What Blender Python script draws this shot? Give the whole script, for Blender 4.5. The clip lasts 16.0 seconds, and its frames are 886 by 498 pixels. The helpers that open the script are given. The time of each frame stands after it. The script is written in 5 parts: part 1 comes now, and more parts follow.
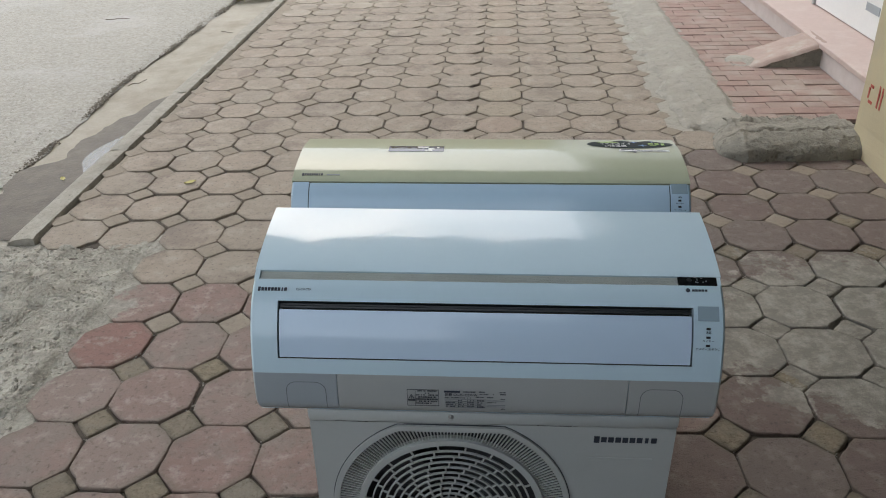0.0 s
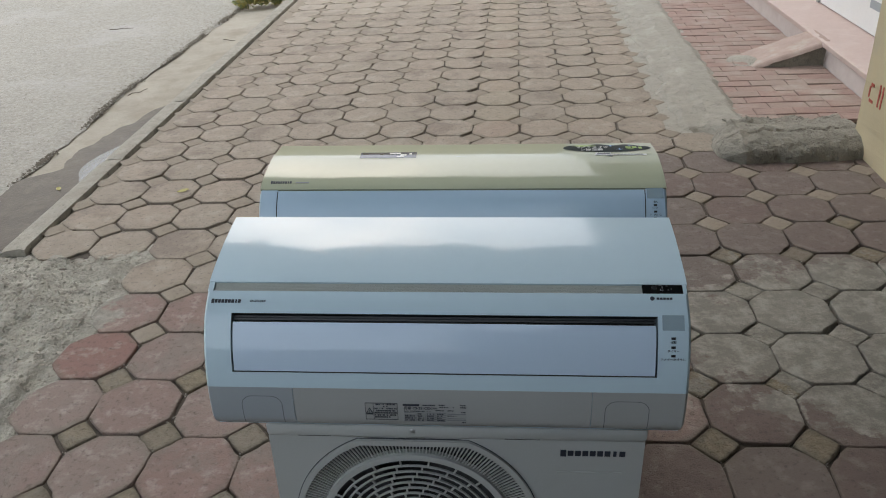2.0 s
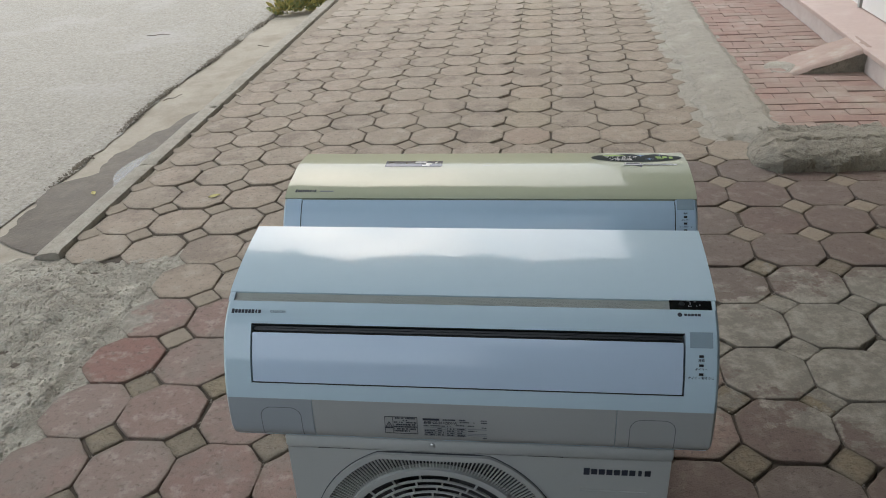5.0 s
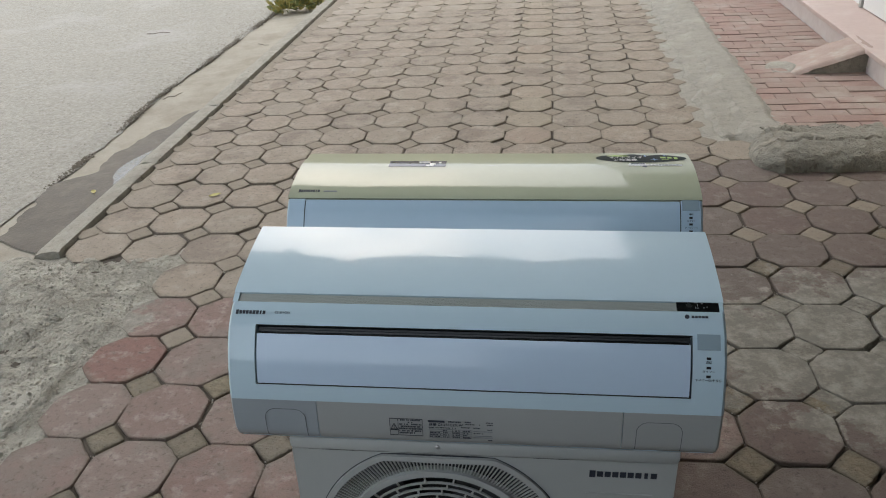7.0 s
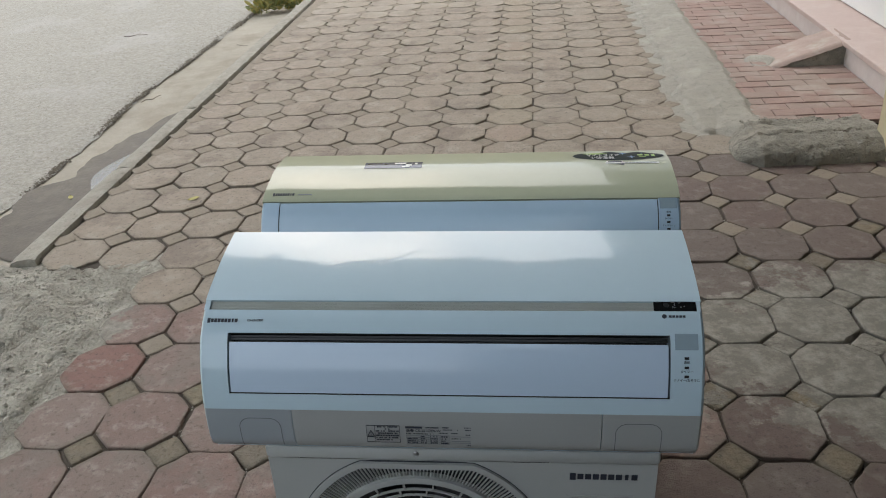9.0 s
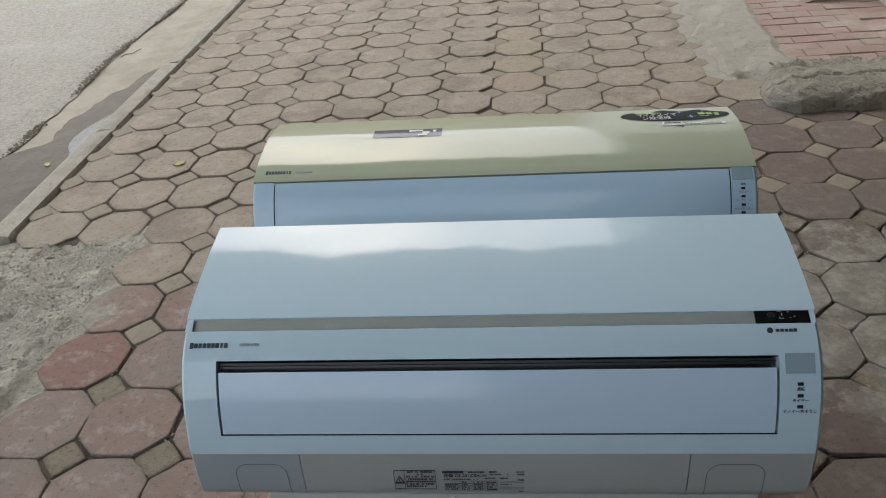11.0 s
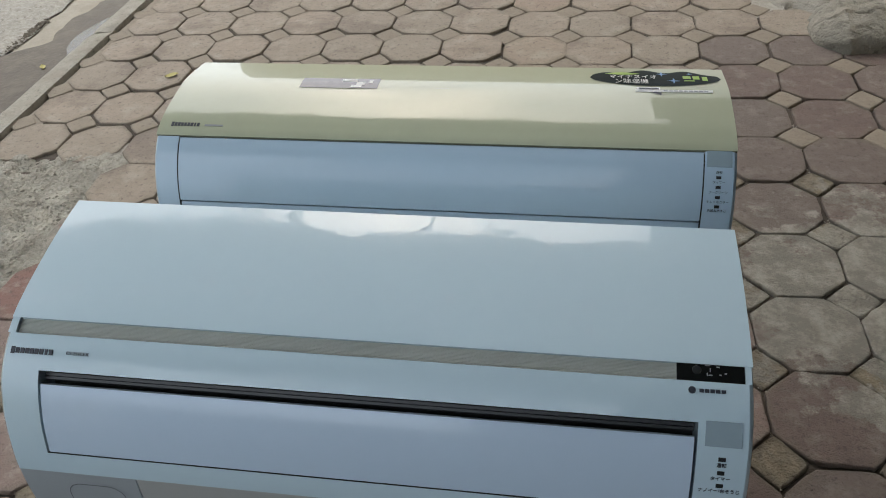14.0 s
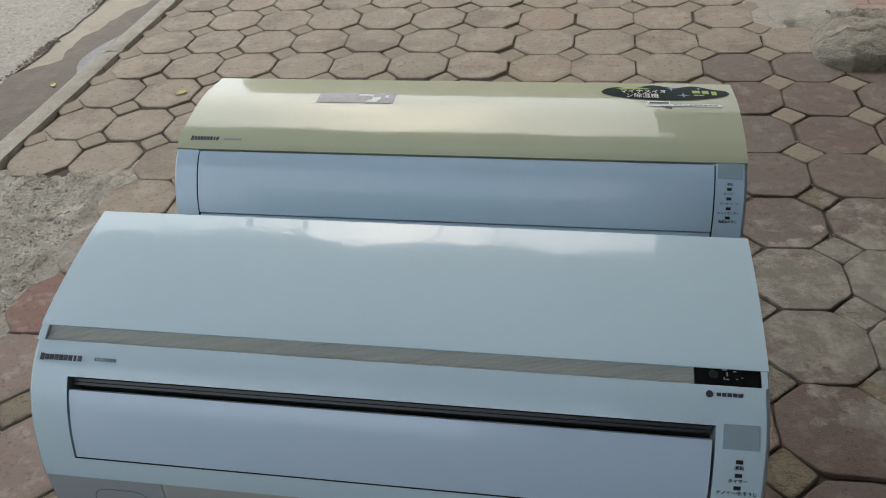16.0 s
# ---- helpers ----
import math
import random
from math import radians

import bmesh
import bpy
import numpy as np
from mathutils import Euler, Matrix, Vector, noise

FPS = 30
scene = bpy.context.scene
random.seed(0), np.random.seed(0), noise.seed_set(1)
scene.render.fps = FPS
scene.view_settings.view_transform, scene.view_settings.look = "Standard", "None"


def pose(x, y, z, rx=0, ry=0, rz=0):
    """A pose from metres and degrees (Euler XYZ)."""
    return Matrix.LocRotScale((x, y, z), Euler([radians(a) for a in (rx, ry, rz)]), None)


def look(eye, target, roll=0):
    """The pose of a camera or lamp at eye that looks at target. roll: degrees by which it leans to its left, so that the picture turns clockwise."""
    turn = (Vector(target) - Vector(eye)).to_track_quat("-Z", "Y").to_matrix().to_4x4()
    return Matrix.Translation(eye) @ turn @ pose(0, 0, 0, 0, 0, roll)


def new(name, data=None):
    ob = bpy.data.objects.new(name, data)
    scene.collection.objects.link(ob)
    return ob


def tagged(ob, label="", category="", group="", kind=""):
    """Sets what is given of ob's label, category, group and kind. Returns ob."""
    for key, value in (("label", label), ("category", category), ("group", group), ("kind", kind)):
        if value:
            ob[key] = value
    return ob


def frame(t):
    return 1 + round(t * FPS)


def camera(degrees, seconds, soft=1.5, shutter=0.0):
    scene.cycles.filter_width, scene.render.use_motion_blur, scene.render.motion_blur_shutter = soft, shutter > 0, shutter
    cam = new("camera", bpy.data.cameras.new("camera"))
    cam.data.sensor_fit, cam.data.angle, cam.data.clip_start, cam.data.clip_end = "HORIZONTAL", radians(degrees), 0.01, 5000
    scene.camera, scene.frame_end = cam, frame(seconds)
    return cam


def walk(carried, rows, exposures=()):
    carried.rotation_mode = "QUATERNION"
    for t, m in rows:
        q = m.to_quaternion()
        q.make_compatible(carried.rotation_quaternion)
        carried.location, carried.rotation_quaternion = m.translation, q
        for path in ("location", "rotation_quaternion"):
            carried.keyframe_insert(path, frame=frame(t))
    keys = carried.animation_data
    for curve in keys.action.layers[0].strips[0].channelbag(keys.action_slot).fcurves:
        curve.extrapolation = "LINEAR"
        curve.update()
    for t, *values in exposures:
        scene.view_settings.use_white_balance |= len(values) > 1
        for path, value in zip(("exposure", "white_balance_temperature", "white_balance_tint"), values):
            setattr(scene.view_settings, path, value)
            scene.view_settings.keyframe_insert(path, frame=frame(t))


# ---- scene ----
cam = camera(58.6, 16.0, soft=1.0)
PATH = [
    (0, (-0.07, 0.002, 1.493), (-0.226, 1.742, 0.52), -2.4),
    (0.5, (-0.047, 0.045, 1.472), (-0.198, 1.786, 0.5), -2.6),
    (1, (-0.02, 0.048, 1.471), (-0.173, 1.789, 0.498), -2.7),
    (1.5, (0.001, 0.05, 1.471), (-0.166, 1.79, 0.5), -3.0),
    (2, (0.024, 0.045, 1.477), (-0.171, 1.788, 0.516), -3.6),
    (2.5, (0.038, 0.048, 1.483), (-0.18, 1.796, 0.537), -4.0),
    (3, (0.047, 0.057, 1.481), (-0.188, 1.808, 0.543), -4.2),
    (3.5, (0.047, 0.062, 1.478), (-0.201, 1.81, 0.539), -4.2),
    (4, (0.046, 0.069, 1.476), (-0.217, 1.814, 0.535), -4.2),
    (6.5, (0.027, 0.073, 1.476), (-0.253, 1.811, 0.527), -4.3),
    (7, (0.026, 0.078, 1.476), (-0.247, 1.818, 0.528), -4.1),
    (7.5, (0.025, 0.078, 1.475), (-0.239, 1.819, 0.526), -4.0),
    (8, (0.034, 0.083, 1.476), (-0.218, 1.824, 0.525), -4.0),
    (8.2, (0.038, 0.088, 1.484), (-0.207, 1.829, 0.531), -4.0),
    (10.3, (0.045, 0.175, 1.423), (-0.197, 1.913, 0.463), -6.0),
    (10.5, (0.03, 0.239, 1.414), (-0.212, 1.964, 0.431), -6.2),
    (11, (-0.044, 0.365, 1.409), (-0.277, 2.037, 0.337), -6.2),
    (11.5, (-0.044, 0.446, 1.391), (-0.254, 2.081, 0.26), -5.5),
    (12, (0.018, 0.541, 1.38), (-0.235, 2.13, 0.191), -5.7),
    (12.5, (0.072, 0.58, 1.374), (-0.24, 2.119, 0.136), -6.0),
    (13, (0.092, 0.6, 1.378), (-0.241, 2.126, 0.128), -5.6),
    (13.5, (0.106, 0.609, 1.38), (-0.237, 2.127, 0.124), -5.2),
    (14, (0.125, 0.609, 1.384), (-0.224, 2.126, 0.128), -5.7),
    (14.5, (0.142, 0.605, 1.391), (-0.207, 2.125, 0.139), -5.9),
    (15, (0.145, 0.592, 1.394), (-0.193, 2.124, 0.154), -6.0),
    (15.5, (0.128, 0.577, 1.396), (-0.212, 2.121, 0.17), -6.0),
    (16, (0.108, 0.583, 1.39), (-0.246, 2.128, 0.17), -5.7),
]
walk(cam, [(t, look(eye, target, roll)) for t, eye, target, roll in PATH], exposures=((0, 0.12, 6550, 10), (0.5, 0.0, 6550, 10), (2, 0.0, 6550, 10), (8, 0.05, 6600, 9.5), (10.5, 0.03, 6600, 9.5), (12, 0.11, 6700, 9.5), (14, 0.12, 6700, 9.5), (16, 0.03, 6700, 9.5)))

# ---------------------------------------------------------------- light
world = bpy.data.worlds.new("sky")
scene.world = world
world.use_nodes = True
wn, wl = world.node_tree.nodes, world.node_tree.links
sky = wn.new("ShaderNodeTexSky")
sky.sky_type, sky.sun_disc = "NISHITA", False
sky.sun_elevation, sky.sun_rotation = radians(50), radians(-18)
sky.air_density, sky.dust_density = 1.0, 4.0
cloud = wn.new("ShaderNodeMix")
cloud.data_type = "RGBA"
cloud.inputs[7].default_value = (8.25, 9.0, 9.75, 1)
drift = wn.new("ShaderNodeTexNoise")
drift.inputs["Scale"].default_value, drift.inputs["Detail"].default_value, drift.inputs["Roughness"].default_value = 3.2, 7.0, 0.55
cover = wn.new("ShaderNodeMapRange")
cover.inputs[1].default_value, cover.inputs[2].default_value = 0.40, 0.62
cover.inputs[3].default_value, cover.inputs[4].default_value = 0.35, 0.85
wl.new(drift.outputs[0], cover.inputs[0])
wl.new(cover.outputs[0], cloud.inputs[0])
wl.new(sky.outputs[0], cloud.inputs[6])
wl.new(cloud.outputs[2], wn["Background"].inputs[0])
wn["Background"].inputs[1].default_value = 0.275
sun = new("sun", bpy.data.lights.new("sun", "SUN"))
sun.data.energy, sun.data.angle, sun.data.color = 0.5, radians(120), (1, 0.98, 0.9)
sun.matrix_world = look((-4, 12, 14), (0, 2, 0))


# ---------------------------------------------------------------- materials
def nodes_of(name):
    m = bpy.data.materials.new(name)
    m.use_nodes = True
    t = m.node_tree
    return m, t, t.nodes["Principled BSDF"]


def mat(name, a, b=None, rough=0.5, metal=0.0, scale=20.0, fine=200.0, bump=0.0, spread=0.0, coat=0.0, coat_rough=0.01, grit=0.6, stain=None, stain_scale=3.0, stain_amount=0.5, hue=None, dust=None, pits=None, rim=None, smear=None):
    """Paint of two tones mixed by a coarse and a fine noise, with optional stains, relief and a tone of its own per piece."""
    m, t, p = nodes_of(name)
    n, l = t.nodes, t.links
    b = b or tuple(c * 0.85 for c in a)
    pos = n.new("ShaderNodeNewGeometry").outputs["Position"]

    def grain(s, detail=6.0, r=0.6):
        q = n.new("ShaderNodeTexNoise")
        q.inputs["Scale"].default_value, q.inputs["Detail"].default_value, q.inputs["Roughness"].default_value = s, detail, r
        l.new(pos, q.inputs["Vector"])
        return q.outputs[0]

    def mixed(fac, c1, c2):
        x = n.new("ShaderNodeMix")
        x.data_type = "RGBA"
        l.new(fac, x.inputs[0])
        for k, c in ((6, c1), (7, c2)):
            if isinstance(c, tuple):
                x.inputs[k].default_value = (*c, 1)
            else:
                l.new(c, x.inputs[k])
        return x.outputs[2]

    def ramp(fac, lo, hi):
        r = n.new("ShaderNodeMapRange")
        r.inputs[1].default_value, r.inputs[2].default_value = lo, hi
        l.new(fac, r.inputs[0])
        return r.outputs[0]

    coarse, small = grain(scale), grain(fine, 3.0)
    add = n.new("ShaderNodeMath")
    add.operation = "MULTIPLY_ADD"
    add.inputs[1].default_value = 0.6
    l.new(small, add.inputs[0])
    l.new(coarse, add.inputs[2])
    colour = mixed(ramp(add.outputs[0], 0.5, 1.1), a, b)
    if hue:
        pick = n.new("ShaderNodeObjectInfo").outputs["Random"]
        if spread < 0:
            pick = n.new("ShaderNodeNewGeometry").outputs["Random Per Island"]
        colour = mixed(ramp(pick, 0.15, 1.0), colour, mixed(small, hue, tuple(c * 0.8 for c in hue)))
    if stain:
        s = ramp(grain(stain_scale, 8.0, 0.65), 0.52, 0.66)
        k = n.new("ShaderNodeMath")
        k.operation = "MULTIPLY"
        k.inputs[1].default_value = stain_amount
        l.new(s, k.inputs[0])
        colour = mixed(k.outputs[0], colour, stain)
    if dust:
        tone, size, lo, hi, most = dust
        s = ramp(grain(size, 9.0, 0.7), lo, hi)
        k = n.new("ShaderNodeMath")
        k.operation = "MULTIPLY"
        k.inputs[1].default_value = most
        l.new(s, k.inputs[0])
        colour = mixed(k.outputs[0], colour, mixed(small, tone, tuple(c * 0.7 for c in tone)))
    if pits:
        tone, size, lo, hi, most = pits
        k = n.new("ShaderNodeMath")
        k.operation = "MULTIPLY"
        k.inputs[1].default_value = most
        l.new(ramp(grain(size, 8.0, 0.75), lo, hi), k.inputs[0])
        colour = mixed(k.outputs[0], colour, tone)

    def maths(op, *vals):
        q = n.new("ShaderNodeMath")
        q.operation = op
        for i, v in enumerate(vals):
            if isinstance(v, (int, float)):
                q.inputs[i].default_value = v
            else:
                l.new(v, q.inputs[i])
        return q.outputs[0]

    if rim:
        # soil rubbed into the worn border of an octagonal (flat = 1) or square-set piece
        tone, reach, diagonal, most = rim
        xyz = n.new("ShaderNodeSeparateXYZ")
        l.new(n.new("ShaderNodeTexCoord").outputs["Object"], xyz.inputs[0])
        ax, ay = maths("ABSOLUTE", xyz.outputs[0]), maths("ABSOLUTE", xyz.outputs[1])
        d = maths("MULTIPLY", maths("ADD", ax, ay), diagonal)
        if diagonal < 1:
            d = maths("MAXIMUM", d, maths("MAXIMUM", ax, ay))
        d = maths("ADD", d, maths("MULTIPLY", maths("SUBTRACT", grain(22, 6.0, 0.7), 0.5), 0.05))
        colour = mixed(maths("MULTIPLY", ramp(d, reach - 0.010, reach + 0.012), most), colour, mixed(small, tone, tuple(c * 0.6 for c in tone)))
    if smear:
        # cement wash that has dried over the pieces
        for cx, cy, rx, ry, tone in smear:
            off = n.new("ShaderNodeVectorMath")
            off.operation = "SUBTRACT"
            off.inputs[1].default_value = (cx, cy, 0)
            l.new(pos, off.inputs[0])
            fit = n.new("ShaderNodeVectorMath")
            fit.operation = "MULTIPLY"
            fit.inputs[1].default_value = (1 / rx, 1 / ry, 0)
            l.new(off.outputs[0], fit.inputs[0])
            size = n.new("ShaderNodeVectorMath")
            size.operation = "LENGTH"
            l.new(fit.outputs[0], size.inputs[0])
            field = maths("ADD", maths("SUBTRACT", 1.0, size.outputs["Value"]), maths("MULTIPLY", maths("SUBTRACT", grain(7, 9.0, 0.68), 0.5), 1.7))
            thin = ramp(grain(15, 10.0, 0.75), 0.45, 0.61)
            wash = mixed(thin, tuple(c * 0.54 for c in tone), mixed(small, tone, tuple(c * 0.8 for c in tone)))
            colour = mixed(maths("MULTIPLY", ramp(field, 0.06, 0.16), 0.92), colour, wash)
    l.new(colour, p.inputs["Base Color"])
    p.inputs["Roughness"].default_value, p.inputs["Metallic"].default_value = rough, metal
    p.inputs["Coat Weight"].default_value, p.inputs["Coat Roughness"].default_value, p.inputs["Coat IOR"].default_value = coat, coat_rough, 1.45
    if coat:
        p.inputs["Specular IOR Level"].default_value = 0.15
    if bump:
        bp = n.new("ShaderNodeBump")
        bp.inputs["Strength"].default_value, bp.inputs["Distance"].default_value = 1.0, bump
        rise = n.new("ShaderNodeMath")
        rise.operation = "MULTIPLY_ADD"
        rise.inputs[1].default_value = grit
        l.new(small, rise.inputs[0])
        l.new(coarse, rise.inputs[2])
        l.new(rise.outputs[0], bp.inputs["Height"])
        l.new(bp.outputs[0], p.inputs["Normal"])
    return m


WHITE = mat("white_plastic", (0.53, 0.66, 0.72), (0.51, 0.64, 0.705), 0.25, scale=4, fine=60, coat=1.0)
# white plastic, satin; the extra blue is reflected sky put into the colour
SATIN = mat("sky_tinted_satin_plastic", (0.535, 0.645, 0.765), (0.515, 0.63, 0.75), 0.25, scale=4, fine=60, coat=1.0, coat_rough=0.13)
CREAM = mat("yellowed_plastic", (0.435, 0.455, 0.33), (0.41, 0.43, 0.305), 0.25, scale=5, fine=60, coat=0.8)
PALE = mat("pale_blue_white_plastic", (0.46, 0.585, 0.69), (0.44, 0.565, 0.67), 0.3, scale=4, fine=60, coat=0.8, coat_rough=0.06)
GREY = mat("grey_plastic", (0.375, 0.38, 0.365), (0.35, 0.355, 0.34), 0.45, scale=8, fine=300)
GREY_DARK = mat("darker_grey_plastic", (0.33, 0.36, 0.375), (0.31, 0.335, 0.35), 0.45, scale=8, fine=300)
LINE = mat("joint_shadow_gap", (0.05, 0.055, 0.06), rough=0.7)
KNOCK = mat("knock_out_groove", (0.15, 0.16, 0.165), rough=0.7)
BLACK = mat("black_plastic", (0.010, 0.012, 0.013), (0.016, 0.018, 0.019), 0.4)
SILVER = mat("silver_strip", (0.56, 0.575, 0.53), (0.49, 0.505, 0.465), 0.35, metal=0.2, scale=10, fine=500)
SMOKED = mat("smoked_window", (0.01, 0.011, 0.011), rough=0.08)
INK = mat("printed_ink", (0.03, 0.035, 0.05), rough=0.5)
INK_PALE = mat("pale_printed_ink", (0.26, 0.275, 0.29), rough=0.5)
WINDOW = mat("grey_receiver_window", (0.31, 0.39, 0.43), (0.29, 0.37, 0.41), 0.2)
CASING = mat("painted_steel", (0.44, 0.45, 0.43), (0.405, 0.415, 0.395), 0.4, scale=3, fine=400, bump=0.00006, stain=(0.375, 0.37, 0.345), stain_scale=9, stain_amount=0.4)
STEEL = mat("screw_steel", (0.6, 0.6, 0.6), rough=0.3, metal=1)
STICKER_BLACK = mat("black_sticker", (0.010, 0.017, 0.015), (0.016, 0.026, 0.03), 0.35, scale=60)
STICKER_BLACK.node_tree.nodes["Principled BSDF"].inputs["Specular IOR Level"].default_value = 0.03
STICKER_WHITE = mat("white_sticker_print", (0.85, 0.85, 0.83), rough=0.5)
STICKER_GREEN = mat("green_sticker_print", (0.28, 0.45, 0.06), rough=0.4)
STICKER_BLUE = mat("blue_sticker_print", (0.10, 0.25, 0.5), rough=0.3)
FOIL = mat("dark_film_sticker", (0.10, 0.10, 0.13), (0.06, 0.06, 0.085), 0.12, scale=80, coat=0.6)
SAND = (0.20, 0.168, 0.125)
CEMENT = [(1.25, 2.16, 0.90, 0.50, (0.385, 0.358, 0.30)), (-1.66, 2.3, 0.28, 0.75, (0.40, 0.37, 0.31))]
PITS = ((0.07, 0.052, 0.042), 55, 0.54, 0.68, 0.75)
PAVER = mat("pink_concrete_paver", (0.275, 0.182, 0.152), (0.19, 0.126, 0.105), 0.8, scale=14, fine=260, bump=0.010, grit=0.4, hue=(0.265, 0.20, 0.168), stain=(0.42, 0.36, 0.31), stain_scale=18, stain_amount=0.5, dust=((0.25, 0.21, 0.175), 4.0, 0.50, 0.60, 0.6), pits=PITS, rim=(SAND, 0.119, 0.735, 0.45), smear=CEMENT)
PAVER_MID = mat("beige_concrete_paver", (0.352, 0.287, 0.226), (0.25, 0.204, 0.16), 0.82, scale=14, fine=260, bump=0.010, grit=0.4, hue=(0.315, 0.265, 0.21), stain=(0.38, 0.335, 0.27), stain_scale=9, stain_amount=0.6, dust=((0.215, 0.172, 0.14), 3.0, 0.52, 0.60, 0.6), pits=PITS, rim=(SAND, 0.119, 0.735, 0.45))
PAVER_SAND = mat("sandy_concrete_paver", (0.335, 0.285, 0.215), (0.26, 0.212, 0.16), 0.82, scale=14, fine=260, bump=0.010, grit=0.4, hue=(0.33, 0.255, 0.20), stain=(0.38, 0.335, 0.26), stain_scale=9, stain_amount=0.6, pits=PITS, rim=((0.27, 0.225, 0.165), 0.116, 0.735, 0.8))
PAVER_RED = mat("red_concrete_paver", (0.25, 0.14, 0.115), (0.20, 0.115, 0.095), 0.82, scale=14, fine=260, bump=0.010, grit=0.4, stain=(0.36, 0.30, 0.25), stain_scale=14, stain_amount=0.7, pits=PITS, rim=(SAND, 0.119, 0.735, 0.45))
# darker copy of the paver: shade right of the units put into its colour
PAVER_SHADED = mat("shaded_mauve_concrete_paver", (0.18, 0.131, 0.112), (0.13, 0.095, 0.081), 0.82, scale=14, fine=260, bump=0.010, grit=0.4, hue=(0.185, 0.15, 0.128), stain=(0.26, 0.23, 0.20), stain_scale=16, stain_amount=0.5, pits=PITS, rim=(SAND, 0.119, 0.735, 0.45), smear=CEMENT)
PAVER_REST = mat("dusty_concrete_paver", (0.352, 0.296, 0.232), (0.25, 0.211, 0.164), 0.85, scale=16, fine=200, bump=0.003, spread=-1, hue=(0.345, 0.292, 0.235), stain=(0.40, 0.355, 0.29), stain_scale=8, stain_amount=0.5, dust=((0.22, 0.18, 0.145), 2.5, 0.53, 0.62, 0.5), pits=((0.11, 0.09, 0.07), 60, 0.55, 0.68, 0.5))
INSERT = mat("sandy_square_paver", (0.275, 0.23, 0.16), (0.165, 0.135, 0.09), 0.95, scale=40, fine=180, bump=0.012, grit=0.4, hue=(0.23, 0.195, 0.15), stain=(0.125, 0.105, 0.07), stain_scale=20, stain_amount=0.5, dust=((0.26, 0.23, 0.185), 2.5, 0.50, 0.57, 0.6), pits=((0.06, 0.047, 0.03), 55, 0.54, 0.66, 0.65), rim=((0.15, 0.125, 0.09), 0.052, 1.0, 0.6), smear=CEMENT)
INSERT_REST = mat("dusty_square_paver", (0.27, 0.225, 0.17), (0.18, 0.15, 0.11), 0.9, scale=25, fine=160, bump=0.004, spread=-1, hue=(0.285, 0.24, 0.19), pits=((0.10, 0.08, 0.055), 55, 0.54, 0.68, 0.6))
SOIL = mat("dark_joint_soil", (0.04, 0.032, 0.025), (0.11, 0.09, 0.068), 0.95, scale=11, fine=200, bump=0.004, pits=((0.19, 0.16, 0.12), 30, 0.58, 0.68, 0.5))
CONCRETE = mat("rough_concrete", (0.36, 0.335, 0.285), (0.28, 0.26, 0.22), 0.9, scale=18, fine=110, bump=0.012, stain=(0.42, 0.40, 0.345), stain_scale=3.5, stain_amount=0.6, pits=((0.15, 0.135, 0.11), 28, 0.55, 0.67, 0.6))
PATCH = mat("broken_concrete", (0.43, 0.405, 0.34), (0.20, 0.182, 0.148), 0.92, scale=13, fine=110, bump=0.022, stain=(0.50, 0.47, 0.40), stain_scale=4, stain_amount=0.7, pits=((0.15, 0.13, 0.10), 38, 0.54, 0.64, 0.8))
WEED = mat("pale_weed_green", (0.30, 0.32, 0.15), (0.16, 0.19, 0.06), 0.6, scale=25)
LEDGE = mat("old_grey_concrete", (0.30, 0.28, 0.235), (0.185, 0.17, 0.138), 0.95, scale=14, fine=110, bump=0.014, pits=((0.08, 0.07, 0.052), 30, 0.54, 0.66, 0.7), stain=(0.36, 0.32, 0.26), stain_scale=5, stain_amount=0.5)
KERB = mat("kerb_concrete", (0.37, 0.345, 0.29), (0.24, 0.22, 0.18), 0.9, pits=((0.10, 0.085, 0.065), 45, 0.55, 0.68, 0.7), scale=16, fine=110, bump=0.009, stain=(0.25, 0.22, 0.18), stain_scale=6, stain_amount=0.5)
GUTTER = mat("gutter_concrete", (0.37, 0.335, 0.272), (0.26, 0.23, 0.18), 0.85, pits=((0.16, 0.135, 0.10), 30, 0.57, 0.72, 0.5), scale=5, fine=90, bump=0.004, stain=(0.21, 0.175, 0.13), stain_scale=2.2, stain_amount=0.6)
ASPHALT = mat("worn_asphalt", (0.50, 0.47, 0.41), (0.25, 0.232, 0.195), 0.9, scale=42, fine=120, bump=0.016, pits=((0.15, 0.135, 0.11), 26, 0.57, 0.70, 0.55), stain=(0.47, 0.45, 0.42), stain_scale=1.2, stain_amount=0.5)
WET = mat("wet_concrete", (0.075, 0.062, 0.047), (0.125, 0.104, 0.08), 0.42, scale=7, fine=60, bump=0.003, stain=(0.16, 0.135, 0.105), stain_scale=5, stain_amount=0.5)
WET.node_tree.nodes["Principled BSDF"].inputs["Specular IOR Level"].default_value = 0.1
WATER = mat("standing_water", (0.075, 0.068, 0.058), rough=0.2, scale=20, fine=120, bump=0.002)
BRICK = mat("pink_brick_paver", (0.34, 0.225, 0.19), (0.25, 0.165, 0.14), 0.85, scale=12, fine=200, bump=0.006, grit=0.3, hue=(0.33, 0.25, 0.21), stain=(0.40, 0.345, 0.29), stain_scale=1.6, stain_amount=0.75, pits=((0.14, 0.10, 0.08), 50, 0.56, 0.70, 0.5))
WORN = mat("worn_pink_screed", (0.42, 0.32, 0.275), (0.34, 0.25, 0.21), 0.8, scale=12, fine=160, bump=0.003, stain=(0.46, 0.42, 0.37), stain_scale=7, stain_amount=0.6)
